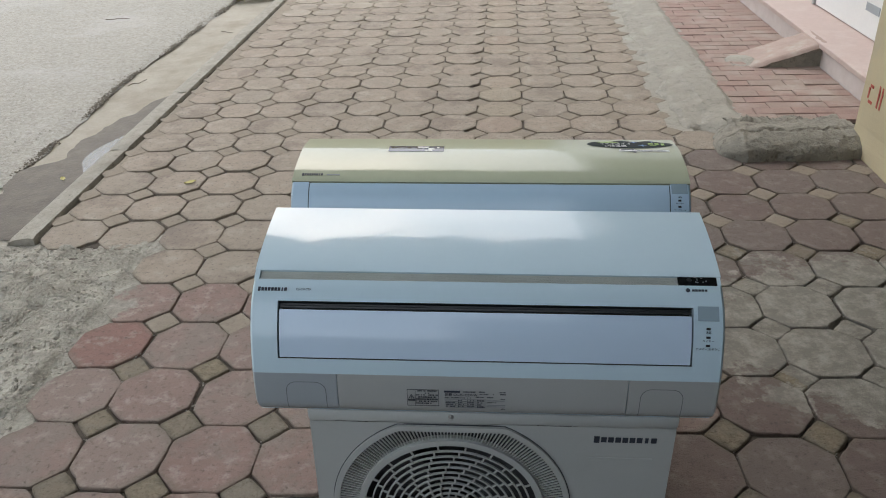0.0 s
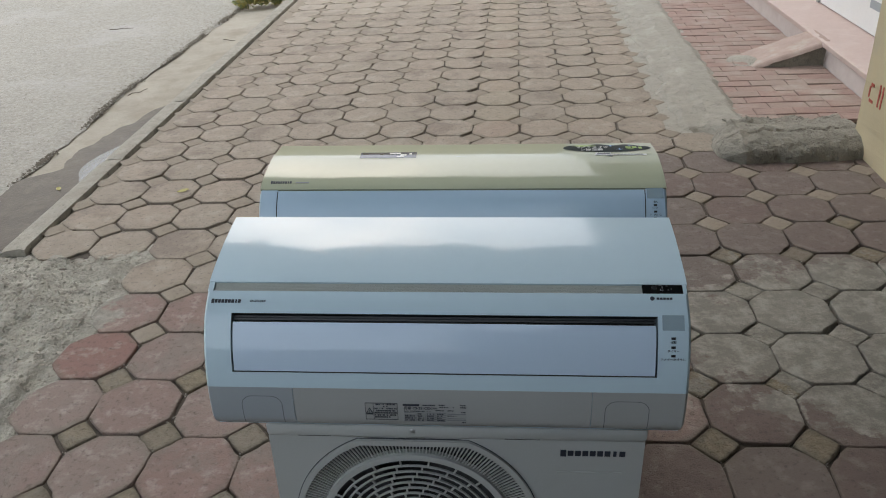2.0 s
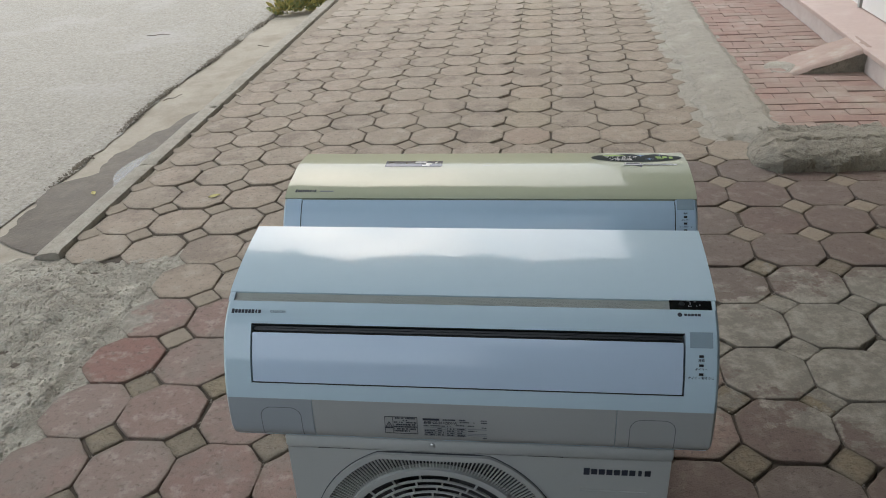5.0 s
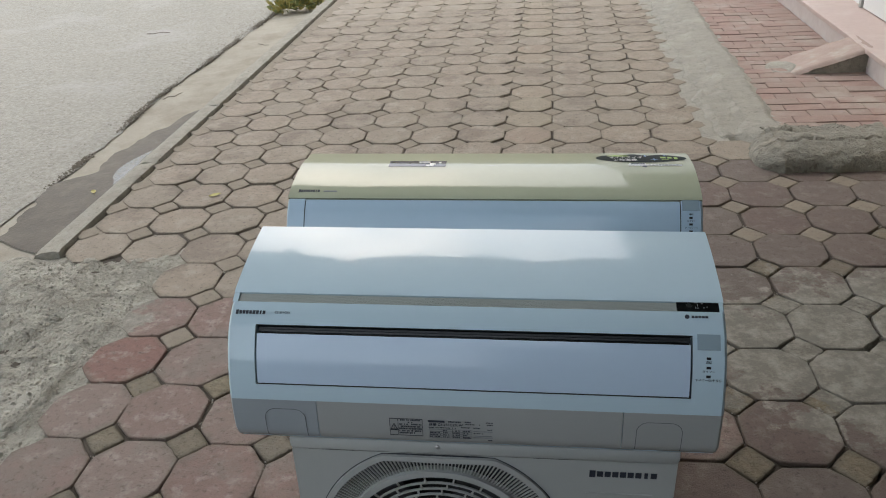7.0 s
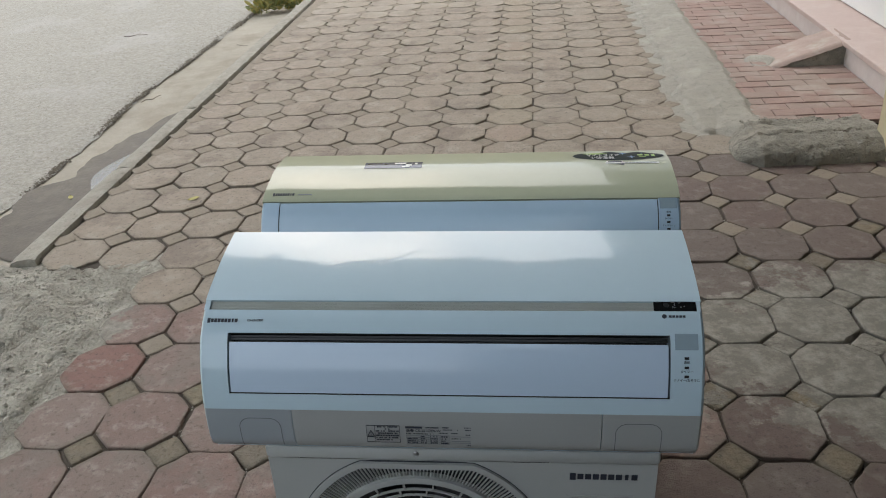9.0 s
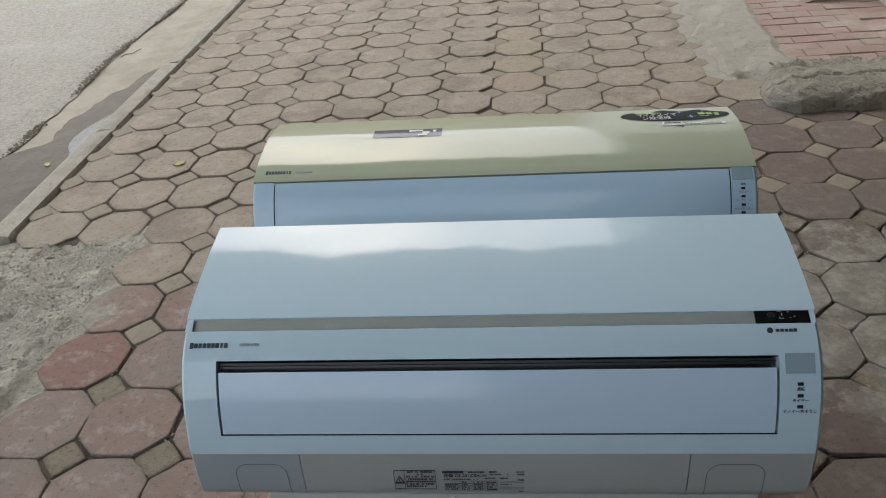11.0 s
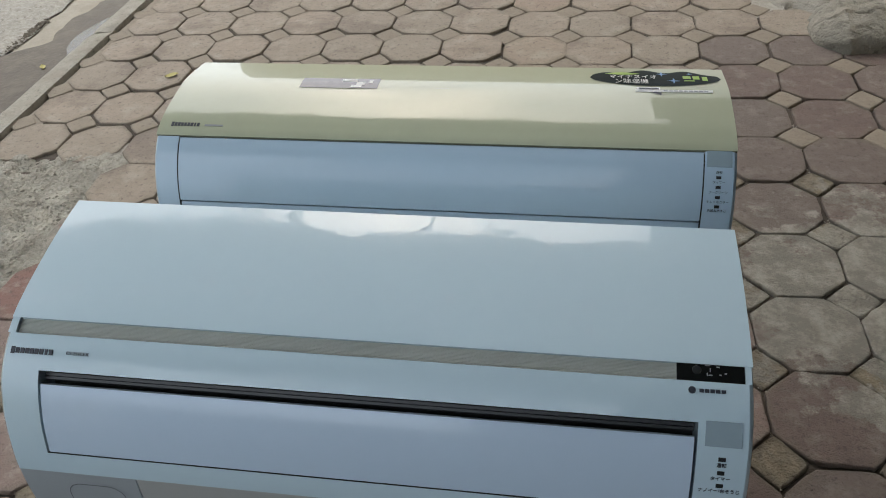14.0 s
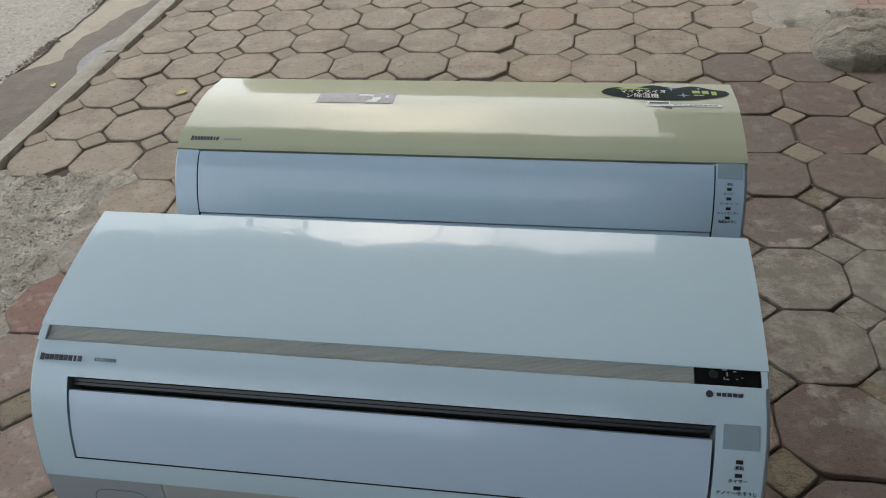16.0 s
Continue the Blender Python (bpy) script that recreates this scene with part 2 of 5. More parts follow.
GRANITE = mat("pink_terrazzo", (0.52, 0.40, 0.355), (0.46, 0.345, 0.305), 0.4, scale=30, fine=400, stain=(0.62, 0.54, 0.49), stain_scale=3, stain_amount=0.4)
GRANITE_DARK = mat("grimy_step_riser", (0.64, 0.57, 0.53), (0.52, 0.44, 0.40), 0.5, scale=12, fine=200, stain=(0.62, 0.56, 0.52), stain_scale=5, stain_amount=0.6)
LIMEWASH = mat("white_wall_paint", (0.78, 0.77, 0.74), (0.72, 0.71, 0.68), 0.7, scale=2, fine=60)
OCHRE = mat("ochre_wall_paint", (0.50, 0.42, 0.27), (0.45, 0.375, 0.24), 0.8, scale=4, fine=120, bump=0.001, stain=(0.42, 0.37, 0.27), stain_scale=5, stain_amount=0.5)
# near-black, for unseen surfaces added to cut light on the right and behind
BLOCKER = mat("dark_light_blocker", (0.075, 0.07, 0.062), (0.05, 0.047, 0.043), 0.8, scale=3, fine=90, bump=0.001)
RED = mat("red_paint", (0.36, 0.05, 0.03), (0.40, 0.09, 0.06), 0.7, scale=40)
LEAF = mat("leaf_green", (0.07, 0.12, 0.03), (0.12, 0.14, 0.03), 0.5, scale=12)
LEAF_DRY = mat("yellow_leaf", (0.50, 0.43, 0.15), (0.30, 0.27, 0.08), 0.6, scale=20)
BARK = mat("bark", (0.13, 0.10, 0.075), (0.08, 0.06, 0.045), 0.9, scale=12, fine=80, bump=0.01)
FAN = mat("dark_fan_plastic", (0.045, 0.047, 0.05), rough=0.5)
STONE = mat("gravel_grit", (0.40, 0.365, 0.31), (0.22, 0.20, 0.165), 0.9, scale=50)
CRUMB = mat("dark_road_crumbs_and_edge_shade", (0.10, 0.085, 0.065), (0.22, 0.19, 0.15), 0.95, scale=50)


# ---------------------------------------------------------------- mesh helpers
def mesh_object(name, bm, material, smooth=False):
    me = bpy.data.meshes.new(name)
    bm.normal_update()
    bm.to_mesh(me)
    bm.free()
    if smooth:
        me.polygons.foreach_set("use_smooth", [True] * len(me.polygons))
        me.set_sharp_from_angle(angle=radians(35))
    me.materials.append(material)
    return new(name, me)


def part(name, bm, material, parent, label="", smooth=False):
    ob = mesh_object(name, bm, material, smooth)
    ob.parent = parent
    return tagged(ob, label)


def thing(name, m, label, category, group="", kind=""):
    ob = new(name)
    ob.matrix_world = m
    ob.empty_display_size = 0.1
    return tagged(ob, label, category, group, kind)


def struct(name, bm, material, label="", category="", smooth=False):
    return tagged(mesh_object(name, bm, material, smooth), label, category, kind="structure")


def box(bm, x0, x1, y0, y1, z0, z1, bevel=0.0):
    r = bmesh.ops.create_cube(bm, size=1.0, matrix=Matrix.Translation(((x0 + x1) / 2, (y0 + y1) / 2, (z0 + z1) / 2)) @ Matrix.Diagonal((x1 - x0, y1 - y0, z1 - z0, 1)))
    if bevel:
        es = list({e for v in r["verts"] for e in v.link_edges})
        bmesh.ops.bevel(bm, geom=es, offset=bevel, segments=2, profile=0.5, affect="EDGES")
    return bm


def new_box(*a, **k):
    return box(bmesh.new(), *a, **k)


def offset_line(pts, d):
    """An open line in (y, z) moved sideways by d, to the side on its left."""
    out = []
    for i, p in enumerate(pts):
        a, b = pts[max(i - 1, 0)], pts[min(i + 1, len(pts) - 1)]
        ty, tz = b[0] - a[0], b[1] - a[1]
        k = math.hypot(ty, tz) or 1
        out.append((p[0] - tz / k * d, p[1] + ty / k * d))
    return out


def sweep(bm, pts, stations):
    """A skin over the line pts (y, z), run through stations (x, inward offset)."""
    rows = []
    for x, d in stations:
        rows.append([bm.verts.new((x, y, z)) for y, z in (offset_line(pts, d) if d else pts)])
    for r0, r1 in zip(rows, rows[1:]):
        for i in range(len(pts) - 1):
            bm.faces.new((r0[i], r1[i], r1[i + 1], r0[i + 1]))
    return rows


def slab(bm, pts, x0, x1, d):
    """A curved plate d thick whose outside is the line pts between x0 and x1."""
    loop = list(pts) + offset_line(pts, d)[::-1]
    rows = [[bm.verts.new((x, y, z)) for y, z in loop] for x in (x0, x1)]
    n = len(loop)
    for i in range(n):
        bm.faces.new((rows[0][i], rows[1][i], rows[1][(i + 1) % n], rows[0][(i + 1) % n]))
    bm.faces.new(rows[0][::-1])
    bm.faces.new(rows[1])
    return bm


def smooth_line(pts, n=6):
    """A rounder line through pts (Catmull-Rom)."""
    out = []
    for i in range(len(pts) - 1):
        p0, p1, p2, p3 = (Vector(pts[max(min(k, len(pts) - 1), 0)]) for k in (i - 1, i, i + 1, i + 2))
        for s in range(n):
            t = s / n
            q = 0.5 * (2 * p1 + (p2 - p0) * t + (2 * p0 - 5 * p1 + 4 * p2 - p3) * t * t + (3 * p1 - p0 - 3 * p2 + p3) * t ** 3)
            out.append((q.x, q.y))
    out.append(tuple(pts[-1]))
    return out


def cut(line, z_hi, z_lo):
    """The stretch of a downward line between two heights."""
    def at(z):
        for (y0, a), (y1, b) in zip(line, line[1:]):
            if a >= z >= b and a > b:
                return (y0 + (y1 - y0) * (a - z) / (a - b), z)
        return line[-1]
    return [at(z_hi)] + [p for p in line if z_lo + 1e-5 < p[1] < z_hi - 1e-5] + [at(z_lo)]


def on_line(line, z, proud=0.0):
    """Place and pitch on a downward line at height z: y, z and the angle of its outward normal above the horizontal."""
    for (y0, a), (y1, b) in zip(line, line[1:]):
        if a >= z >= b and a > b:
            y = y0 + (y1 - y0) * (a - z) / (a - b)
            k = math.hypot(y1 - y0, a - b)
            ny, nz = -(a - b) / k, (y0 - y1) / k
            return y + ny * proud, z + nz * proud, math.atan2(nz, -ny)
    return line[-1][0], z, 0.0


def decal(line, x, z, w, h, proud=0.0006):
    """A thin plate of print on a curved front, its middle at x, z."""
    y, zz, a = on_line(line, z, proud)
    bm = bmesh.new()
    m = Matrix.Translation((x, y, zz)) @ Matrix.Rotation(-a, 4, "X")
    bmesh.ops.create_cube(bm, size=1.0, matrix=m @ Matrix.Diagonal((w, 0.0008, h, 1)))
    return bm


def text_mesh(body, size, m, depth=0.0003, align="CENTER"):
    """Lettering as a mesh, upright in the x-z plane before m is applied."""
    c = bpy.data.curves.new("lettering", "FONT")
    c.body, c.size, c.extrude, c.align_x, c.align_y = body, size, depth, align, "CENTER"
    ob = bpy.data.objects.new("lettering", c)
    me = bpy.data.meshes.new_from_object(ob)
    bm = bmesh.new()
    bm.from_mesh(me)
    bm.transform(m @ Matrix.Rotation(radians(90), 4, "X"))
    bpy.data.objects.remove(ob)
    bpy.data.curves.remove(c)
    bpy.data.meshes.remove(me)
    return bm


def lettered(line, body, x, z, size, proud=0.0008, align="CENTER"):
    y, zz, a = on_line(line, z, proud)
    return text_mesh(body, size, Matrix.Translation((x, y, zz)) @ Matrix.Rotation(-a, 4, "X"), align=align)


def grid_sheet(x0, x1, y0, y1, nx, ny, height):
    bm = bmesh.new()
    rows = []
    for j in range(ny + 1):
        rows.append([])
        for i in range(nx + 1):
            x, y = x0 + (x1 - x0) * i / nx, y0 + (y1 - y0) * j / ny
            rows[-1].append(bm.verts.new((x, y, height(x, y))))
    for j in range(ny):
        for i in range(nx):
            bm.faces.new((rows[j][i], rows[j][i + 1], rows[j + 1][i + 1], rows[j + 1][i]))
    return bm


def lumps(x, y, s, a):
    return a * noise.fractal(Vector((x * s, y * s, 3.7)), 1.0, 2.0, 4)


# ---------------------------------------------------------------- ground, road, kerb
P = 0.252                       # pitch of the octagonal pavers
GX, GY = 0.657, 1.781           # centre of one of them
struct("ground", grid_sheet(-60, 60, -40, 90, 40, 40, lambda x, y: -0.16), SOIL, "bare earth below the paving and road", "ground")
bm = grid_sheet(-14, -2.72, -3, 40, 150, 500, lambda x, y: -0.085 + lumps(x, y, 1.1, 0.008) + lumps(x, y, 9, 0.005) * (x > -3.2))
for v in bm.verts:
    bend = 0.11 * min(1, max(0, (5.2 - v.co.y) / 1.2)) * max(0, (v.co.x + 5) / 2.28)
    v.co.x += bend
    if v.co.x - bend > -2.76:
        v.co.z -= 0.012
        v.co.x += 0.035 * noise.fractal(Vector((v.co.y * 5, 2, 0)), 1.0, 2.0, 4)
struct("road", bm, ASPHALT, "worn pale grey asphalt road", "road", True)
bm = grid_sheet(-2.80, -2.1, -3, 40, 14, 260, lambda x, y: -0.104 + lumps(x, y, 2.5, 0.008))
struct("gutter", bm, GUTTER, "beige concrete gutter channel beside the kerb", "gutter", True)
bm = grid_sheet(-2.06, 3.2, -3, 30, 105, 330, lambda x, y: -0.0115 + lumps(x, y, 3.5, 0.004) + lumps(x, y, 13, 0.003) - 0.02 * (x < -1.9 or x > 0.8))
pavement = struct("pavement", bm, SOIL, "sidewalk of pink octagonal pavers with square inserts", "pavement")


def puddle_side(y):
    ys, ws = (2.86, 2.95, 3.05, 3.5, 3.64, 3.9, 4.29, 4.68, 5.0, 5.25), (0.004, 0.25, 0.42, 0.48, 0.46, 0.36, 0.31, 0.24, 0.10, 0.004)
    return float(np.interp(y, ys, ws)) * (1 + 0.25 * noise.fractal(Vector((y * 4, 0, 0)), 1.0, 2.0, 3))


def film(y0, y1, inner, reach, z):
    bm = bmesh.new()
    rows = []
    for k in range(81):
        y = y0 + (y1 - y0) * k / 80
        w = max(reach(y), 0.004)
        rows.append([bm.verts.new((inner - 0.019 * (y - 2.74) - w * i / 8, y, z - 0.004 * (i / 8) ** 3 + lumps(inner, y, 2.5, 0.004))) for i in range(9)])
    for a, b in zip(rows, rows[1:]):
        for i in range(8):
            bm.faces.new((a[i + 1], a[i], b[i], b[i + 1]))
    return bm


struct("water_film", film(2.86, 5.25, -2.11, puddle_side, -0.090), WET, "wet dark water film in the gutter", "puddle", True)
struct("puddle", film(3.5, 4.3, -2.125, lambda y: 0.19 * max(0, math.sin(math.pi * (y - 3.5) / 0.8)) ** 0.7 * (1 + 0.25 * noise.noise(Vector((y * 3, 4, 0)))), -0.0865), WATER, "small shining puddle against the kerb", "puddle", True)

rng = random.Random(4)
y = 2.74
kerb = thing("kerb", pose(-2.062, 2.74, -0.094, 0, 0, 1.1), "pale concrete kerb of long chipped stones", "kerb", kind="structure")
while y < 26:
    length = rng.uniform(0.9, 1.25)
    bm = bmesh.new()
    n = 30
    sect = [(-0.075, -0.1), (-0.075, 0.065), (-0.062, 0.088), (-0.035, 0.098), (0.02, 0.102), (0.045, 0.1), (0.05, -0.1)]
    rings = []
    for i in range(n + 1):
        v = length * i / n
        end = 0.006 * max(0, 1 - min(v, length - v) / 0.03)
        ring = []
        for sx, sz in sect:
            k = lumps(sx * 3 + y, y + v, 7.0, 0.016) + lumps(sx * 9, y + v, 23.0, 0.006)
            ring.append(bm.verts.new((sx + k * 0.8, y + v - 2.74, sz + k * 0.6 * (sz > 0) - end * (sz > 0))))
        rings.append(ring)
    for r0, r1 in zip(rings, rings[1:]):
        for i in range(len(sect) - 1):
            bm.faces.new((r0[i], r1[i], r1[i + 1], r0[i + 1]))
    bm.faces.new(rings[0])
    bm.faces.new(rings[-1][::-1])
    part("kerb_stone", bm, KERB, kerb, smooth=True)
    y += length + 0.007


def patch_height(x, y):
    z = 0.004 + lumps(x, y, 3.0, 0.016) + lumps(x, y, 14.0, 0.009) + lumps(x, y, 40.0, 0.003)
    z -= 0.25 * max(0, y - 2.70)
    for seed, wide in ((0, 0.025), (6, 0.018)):
        z -= 0.009 * max(0, 1 - abs(noise.fractal(Vector((x * 1.3, y * 1.7, seed)), 1.0, 2.0, 4)) / wide)
    if x < -1.95:
        z -= min(0.12, (-1.95 - x) * 0.16)
    w = min(1, max(0, (x + 1.535) / 0.05))
    w = w * w * (3 - 2 * w)
    return z * (1 - w) + w * (-0.0045 + lumps(x, y, 9, 0.003) + lumps(x, y, 30, 0.002) - 1.2 * max(0, x + 1.42))


bm = grid_sheet(-2.8, -1.36, 0.3, 2.80, 110, 180, patch_height)
struct("concrete_patch", bm, PATCH, "rough broken concrete patch sloping to the road", "concrete", True)

def strip_height(x, y):
    left = 0.875 + 0.05 * noise.fractal(Vector((y * 3, 8, 0)), 1.0, 2.0, 4)
    right = 1.16 + 0.05 * noise.fractal(Vector((y * 2.5, 3, 0)), 1.0, 2.0, 4)
    z = 0.012 + lumps(x, y, 4, 0.012) + lumps(x * 1.6, y, 11, 0.006) * (x < 1.02) + lumps(x, y, 30, 0.0015) + 0.018 / (1 + math.exp(-(x - 1.0 - 0.04 * noise.noise(Vector((y * 2, 1, 0)))) * 90))
    return z - 0.6 * max(0, left - x) - 0.6 * max(0, x - right) - 0.6 * max(0, 3.98 + 0.1 * noise.noise(Vector((x * 7, 1, 0))) - y)


bm = grid_sheet(0.80, 1.26, 3.86, 16, 40, 900, strip_height)
struct("concrete_strip", bm, CONCRETE, "uneven band of poured concrete between pavers and bricks", "concrete", True)

for xa, xb, ya, yb in ((-2.010, -1.90, 2.76, 30), (0.76, 0.9, 3.85, 30), (1.12, 1.22, 4.0, 20)):
    bm = grid_sheet(xa, xb, ya, yb, 7, max(10, int((yb - ya) * 12)), lambda x, y: (0.003 if x > 1 and y > 3.9 else -0.004 if x > 0 else -0.005 - 0.014 * (x < -1.999 + 0.012 * noise.noise(Vector((y * 3, 5, 0))))) + lumps(x, y, 6, 0.004))
    for v in bm.verts:
        if v.co.x < -1.9:
            v.co.x -= 0.019 * (v.co.y - 2.74) * (-1.9 - v.co.x) / 0.11
    struct("mortar_fill", bm, INSERT_REST if xa < 0 else CONCRETE, "mortar filling the edge of the pavers", "mortar", True)

# step and walls of the house
step = thing("step", pose(1.87, 3.5, 0), "pink terrazzo doorstep with an overhanging tread", "step", kind="structure")
part("riser", new_box(0.015, 0.42, 0, 12, -0.05, 0.12), GRANITE_DARK, step, "grimy pinkish riser")
part("tread", new_box(-0.012, 0.42, 0, 12, 0.121, 0.152, bevel=0.005), GRANITE, step)
struct("wall_east", new_box(2.2, 2.45, 3.56, 33, -0.05, 12.5), LIMEWASH, "white painted house wall", "wall")
# unseen wall, made dark so little light bounces onto the right side
struct("wall_corner", new_box(2.0, 2.45, -6, 3.4, -0.05, 9), BLOCKER, "unseen wall on the right, coloured dark to cut bounced light", "wall")
struct("wall_west", new_box(-15, -14.5, -30, 45, -0.1, 5), OCHRE, "ochre house front across the road", "wall")
# added out of view so the lids mirror something dark above the horizon
struct("wall_north", new_box(-14.5, 2.2, 33, 33.4, -0.1, 13), OCHRE, "plain unseen ochre wall added to darken low reflections in the lids", "wall")
# unseen canopy added to shade the right; its stepped edge mirrors in the lid
bm = bmesh.new()
for k, (edge, wide) in enumerate(((0.43, 2.6), (0.42, 2.2), (0.42, 0.75), (0.50, 0.22), (0.41, 0.30), (0.54, 0.20), (0.43, 0.42), (0.50, 0.30), (0.44, 0.60))):
    y = -4 + sum((2.6, 2.2, 0.75, 0.22, 0.30, 0.20, 0.42, 0.30, 0.60)[:k])
    box(bm, edge, 2.0, y, y + wide - 0.004, 2.25 + 0.004 * (k % 2), 2.29 + 0.004 * (k % 2))
struct("canopy", bm, BLOCKER, "unseen dark sheet canopy that shades the right side", "canopy")
# added behind the camera, taller at right, to dim the units' fronts
struct("wall_south", box(new_box(-1.7, -0.15, -1.6, -1.4, -0.05, 1.1), -0.15, 2.0, -1.6, -1.4, -0.05, 2.25), BLOCKER, "unseen dark wall added behind the camera to block low light", "wall")
door = thing("door_1", pose(2.185, 5.0, 0.153), "white painted folding metal door on the doorstep", "door", kind="structure")
part("door_leaf", new_box(-0.01, 0.012, -1.0, 1.04, 0.004, 2.3, bevel=0.004), LIMEWASH, door)
part("door_post", new_box(-0.02, 0.014, 1.06, 1.10, 0.0, 2.3, bevel=0.003), GREY, door, "grey door post")
part("letter_slot", new_box(-0.014, -0.009, 0.0, 0.2, 0.15, 0.20, bevel=0.001), GREY_DARK, door)

pillar = thing("pillar", pose(1.59, 3.05, 0), "ochre painted masonry pillar with red paint marks", "pillar", kind="structure")
bm = bmesh.new()
rings = []
for k in range(60):
    z = -0.05 + 3.2 * (k / 59) ** 2
    g = 0.014 * max(0, 1 - max(z, 0) / 0.13)
    ring = []
    for px, py in ((0, 0.64), (0, 0.4), (0, 0.1), (0, -0.25), (0.42, -0.25), (0.42, 0.64)):
        q = 0.006 * noise.fractal(Vector((px * 5, py * 5, z * 6)), 1.0, 2.0, 3) * (z < 0.5)
        ring.append(bm.verts.new((px - g * (px == 0) * (0.6 + 0.8 * noise.noise(Vector((py * 7, z * 9, 1)))) + q, py, z)))
    rings.append(ring)
for r0, r1 in zip(rings, rings[1:]):
    for k in range(6):
        bm.faces.new((r0[k], r0[(k + 1) % 6], r1[(k + 1) % 6], r1[k]))
bm.faces.new(rings[-1])
part("shaft", bm, OCHRE, pillar)
for py, pz, w, hh in ((0.555, 0.325, 0.03, 0.014), (0.575, 0.29, 0.012, 0.05), (0.545, 0.255, 0.04, 0.014), (0.475, 0.30, 0.012, 0.10), (0.445, 0.30, 0.012, 0.10)):
    part("paint_mark", new_box(-0.0025, 0.001, py - w / 2, py + w / 2, pz - hh / 2, pz + hh / 2), RED, pillar, "red painted bar")

# ramp wedge
ramp = thing("ramp", pose(1.458, 4.99, 0.002), "small concrete wedge ramp against the doorstep", "ramp", kind="structure")


def ramp_skin(x, y):
    t = min(max(x, 0) / 0.44, 1)
    return 0.15 * t ** 0.92 + 0.004 + lumps(x, y, 11, 0.006) - 0.02 * max(0, 0.02 - y) / 0.02


bm = bmesh.new()
rows = []
for k in range(25):
    x = 0.44 * k / 24
    top = ramp_skin(x, 0.03) - 0.012
    rows.append([bm.verts.new((x, 0.012 + lumps(x, z, 14, 0.008), max(top, 0.002) * z)) for z in (-0.1, 0.25, 0.5, 0.75, 1.0)] + [bm.verts.new((x, 0.30, max(top, 0.002) * z)) for z in (1.0, -0.1)])
for a, b in zip(rows, rows[1:]):
    for q in range(6):
        bm.faces.new((a[q], b[q], b[q + 1], a[q + 1]))
part("wedge", bm, LEDGE, ramp, "dark grey concrete wedge", True)
bm = grid_sheet(-0.05, 0.445, 0.0, 0.32, 40, 26, ramp_skin)
part("ramp_face", bm, WORN, ramp, "pinkish worn ramp surface", True)
bm = grid_sheet(-0.13, 0.07, 0.02, 0.30, 20, 24, lambda x, y: ramp_skin(x, y) + 0.006 + lumps(x, y, 9, 0.006) - 0.5 * max(0, math.hypot((x + 0.03) / 0.7, y - 0.16) - 0.11))
part("mortar_patch", bm, CONCRETE, ramp, "pale mortar patch at the foot", True)

# rough concrete ledge
bm = bmesh.new()
rings = []
for i in range(150):
    x = 0.95 + 0.66 * i / 149
    rise = min(1, i / 24) ** 0.5
    r, w = 0.02 + 0.075 * rise, 0.05 + 0.13 * rise
    ring = []
    for k in range(57):
        a = math.pi * k / 56
        q = 1 + 0.09 * noise.noise(Vector((x * 6, math.cos(a) * 1.5, math.sin(a) * 1.5))) + 0.05 * noise.fractal(Vector((x * 16, k * 0.13, 5)), 0.7, 2.0, 5) + 0.05 * noise.noise(Vector((x * 22, k * 0.25, 2))) * (k > 26)
        for at, deep, seed in ((26, 0.17, 3), (40, 0.10, 7)):
            gap = abs(k - at - 4 * noise.fractal(Vector((x * 8, seed, 0)), 1.0, 2.0, 4))
            q -= deep * max(0, 1 - gap / 1.4) * (0.5 + 0.5 * noise.noise(Vector((x * 5, seed + 0.5, 2))))
        q += 0.04 * min(1, max(0, 5 * noise.noise(Vector((x * 13, k * 0.1, 9))) - 0.6)) * (1 if k > 16 else 0.4)
        ring.append(bm.verts.new((x, 3.67 - w * math.cos(a) * q + 0.05 * (i / 149), -0.02 + (r + 0.02) * math.sin(a) ** 0.5 * q)))
    rings.append(ring)
for r0, r1 in zip(rings, rings[1:]):
    for k in range(56):
        bm.faces.new((r0[k], r0[k + 1], r1[k + 1], r1[k]))
bm.faces.new(rings[0])
struct("ledge", bm, LEDGE, "crumbling rough concrete ledge beside the pillar", "ledge", True)
def bed_height(x, y):
    z = 0.045 + lumps(x, y, 5, 0.02) + lumps(x, y, 17, 0.010) + lumps(x, y, 45, 0.004)
    return z - 0.8 * max(0, 1.06 + 0.08 * noise.noise(Vector((y * 8, 0, 0))) - x) - 0.5 * max(0, y - 3.98 - 0.1 * noise.noise(Vector((x * 6, 0, 0))))


bm = grid_sheet(0.96, 1.62, 3.68, 4.22, 80, 60, bed_height)
struct("mortar_bed", bm, LEDGE, "lumpy mortar behind the concrete ledge", "concrete", True)


# ---------------------------------------------------------------- air conditioners
STACK = Matrix.Translation((-0.1085, 1.07, 0.543)) @ Matrix.Rotation(radians(1.2), 4, "Z") @ Matrix.Rotation(radians(1.5), 4, "Y")
BASE = 0.014


def mark_blocks(parent, make, x0, x1, height):
    """A maker's mark as nine plain upright blocks in its colour."""
    pitch = (x1 - x0) / 9
    for k in range(9):
        part("maker_mark", make(x0 + pitch * (k + 0.5), pitch * (0.45 if k == 7 else 0.78), height * (1.0 if k == 0 else 0.78)), INK, parent)


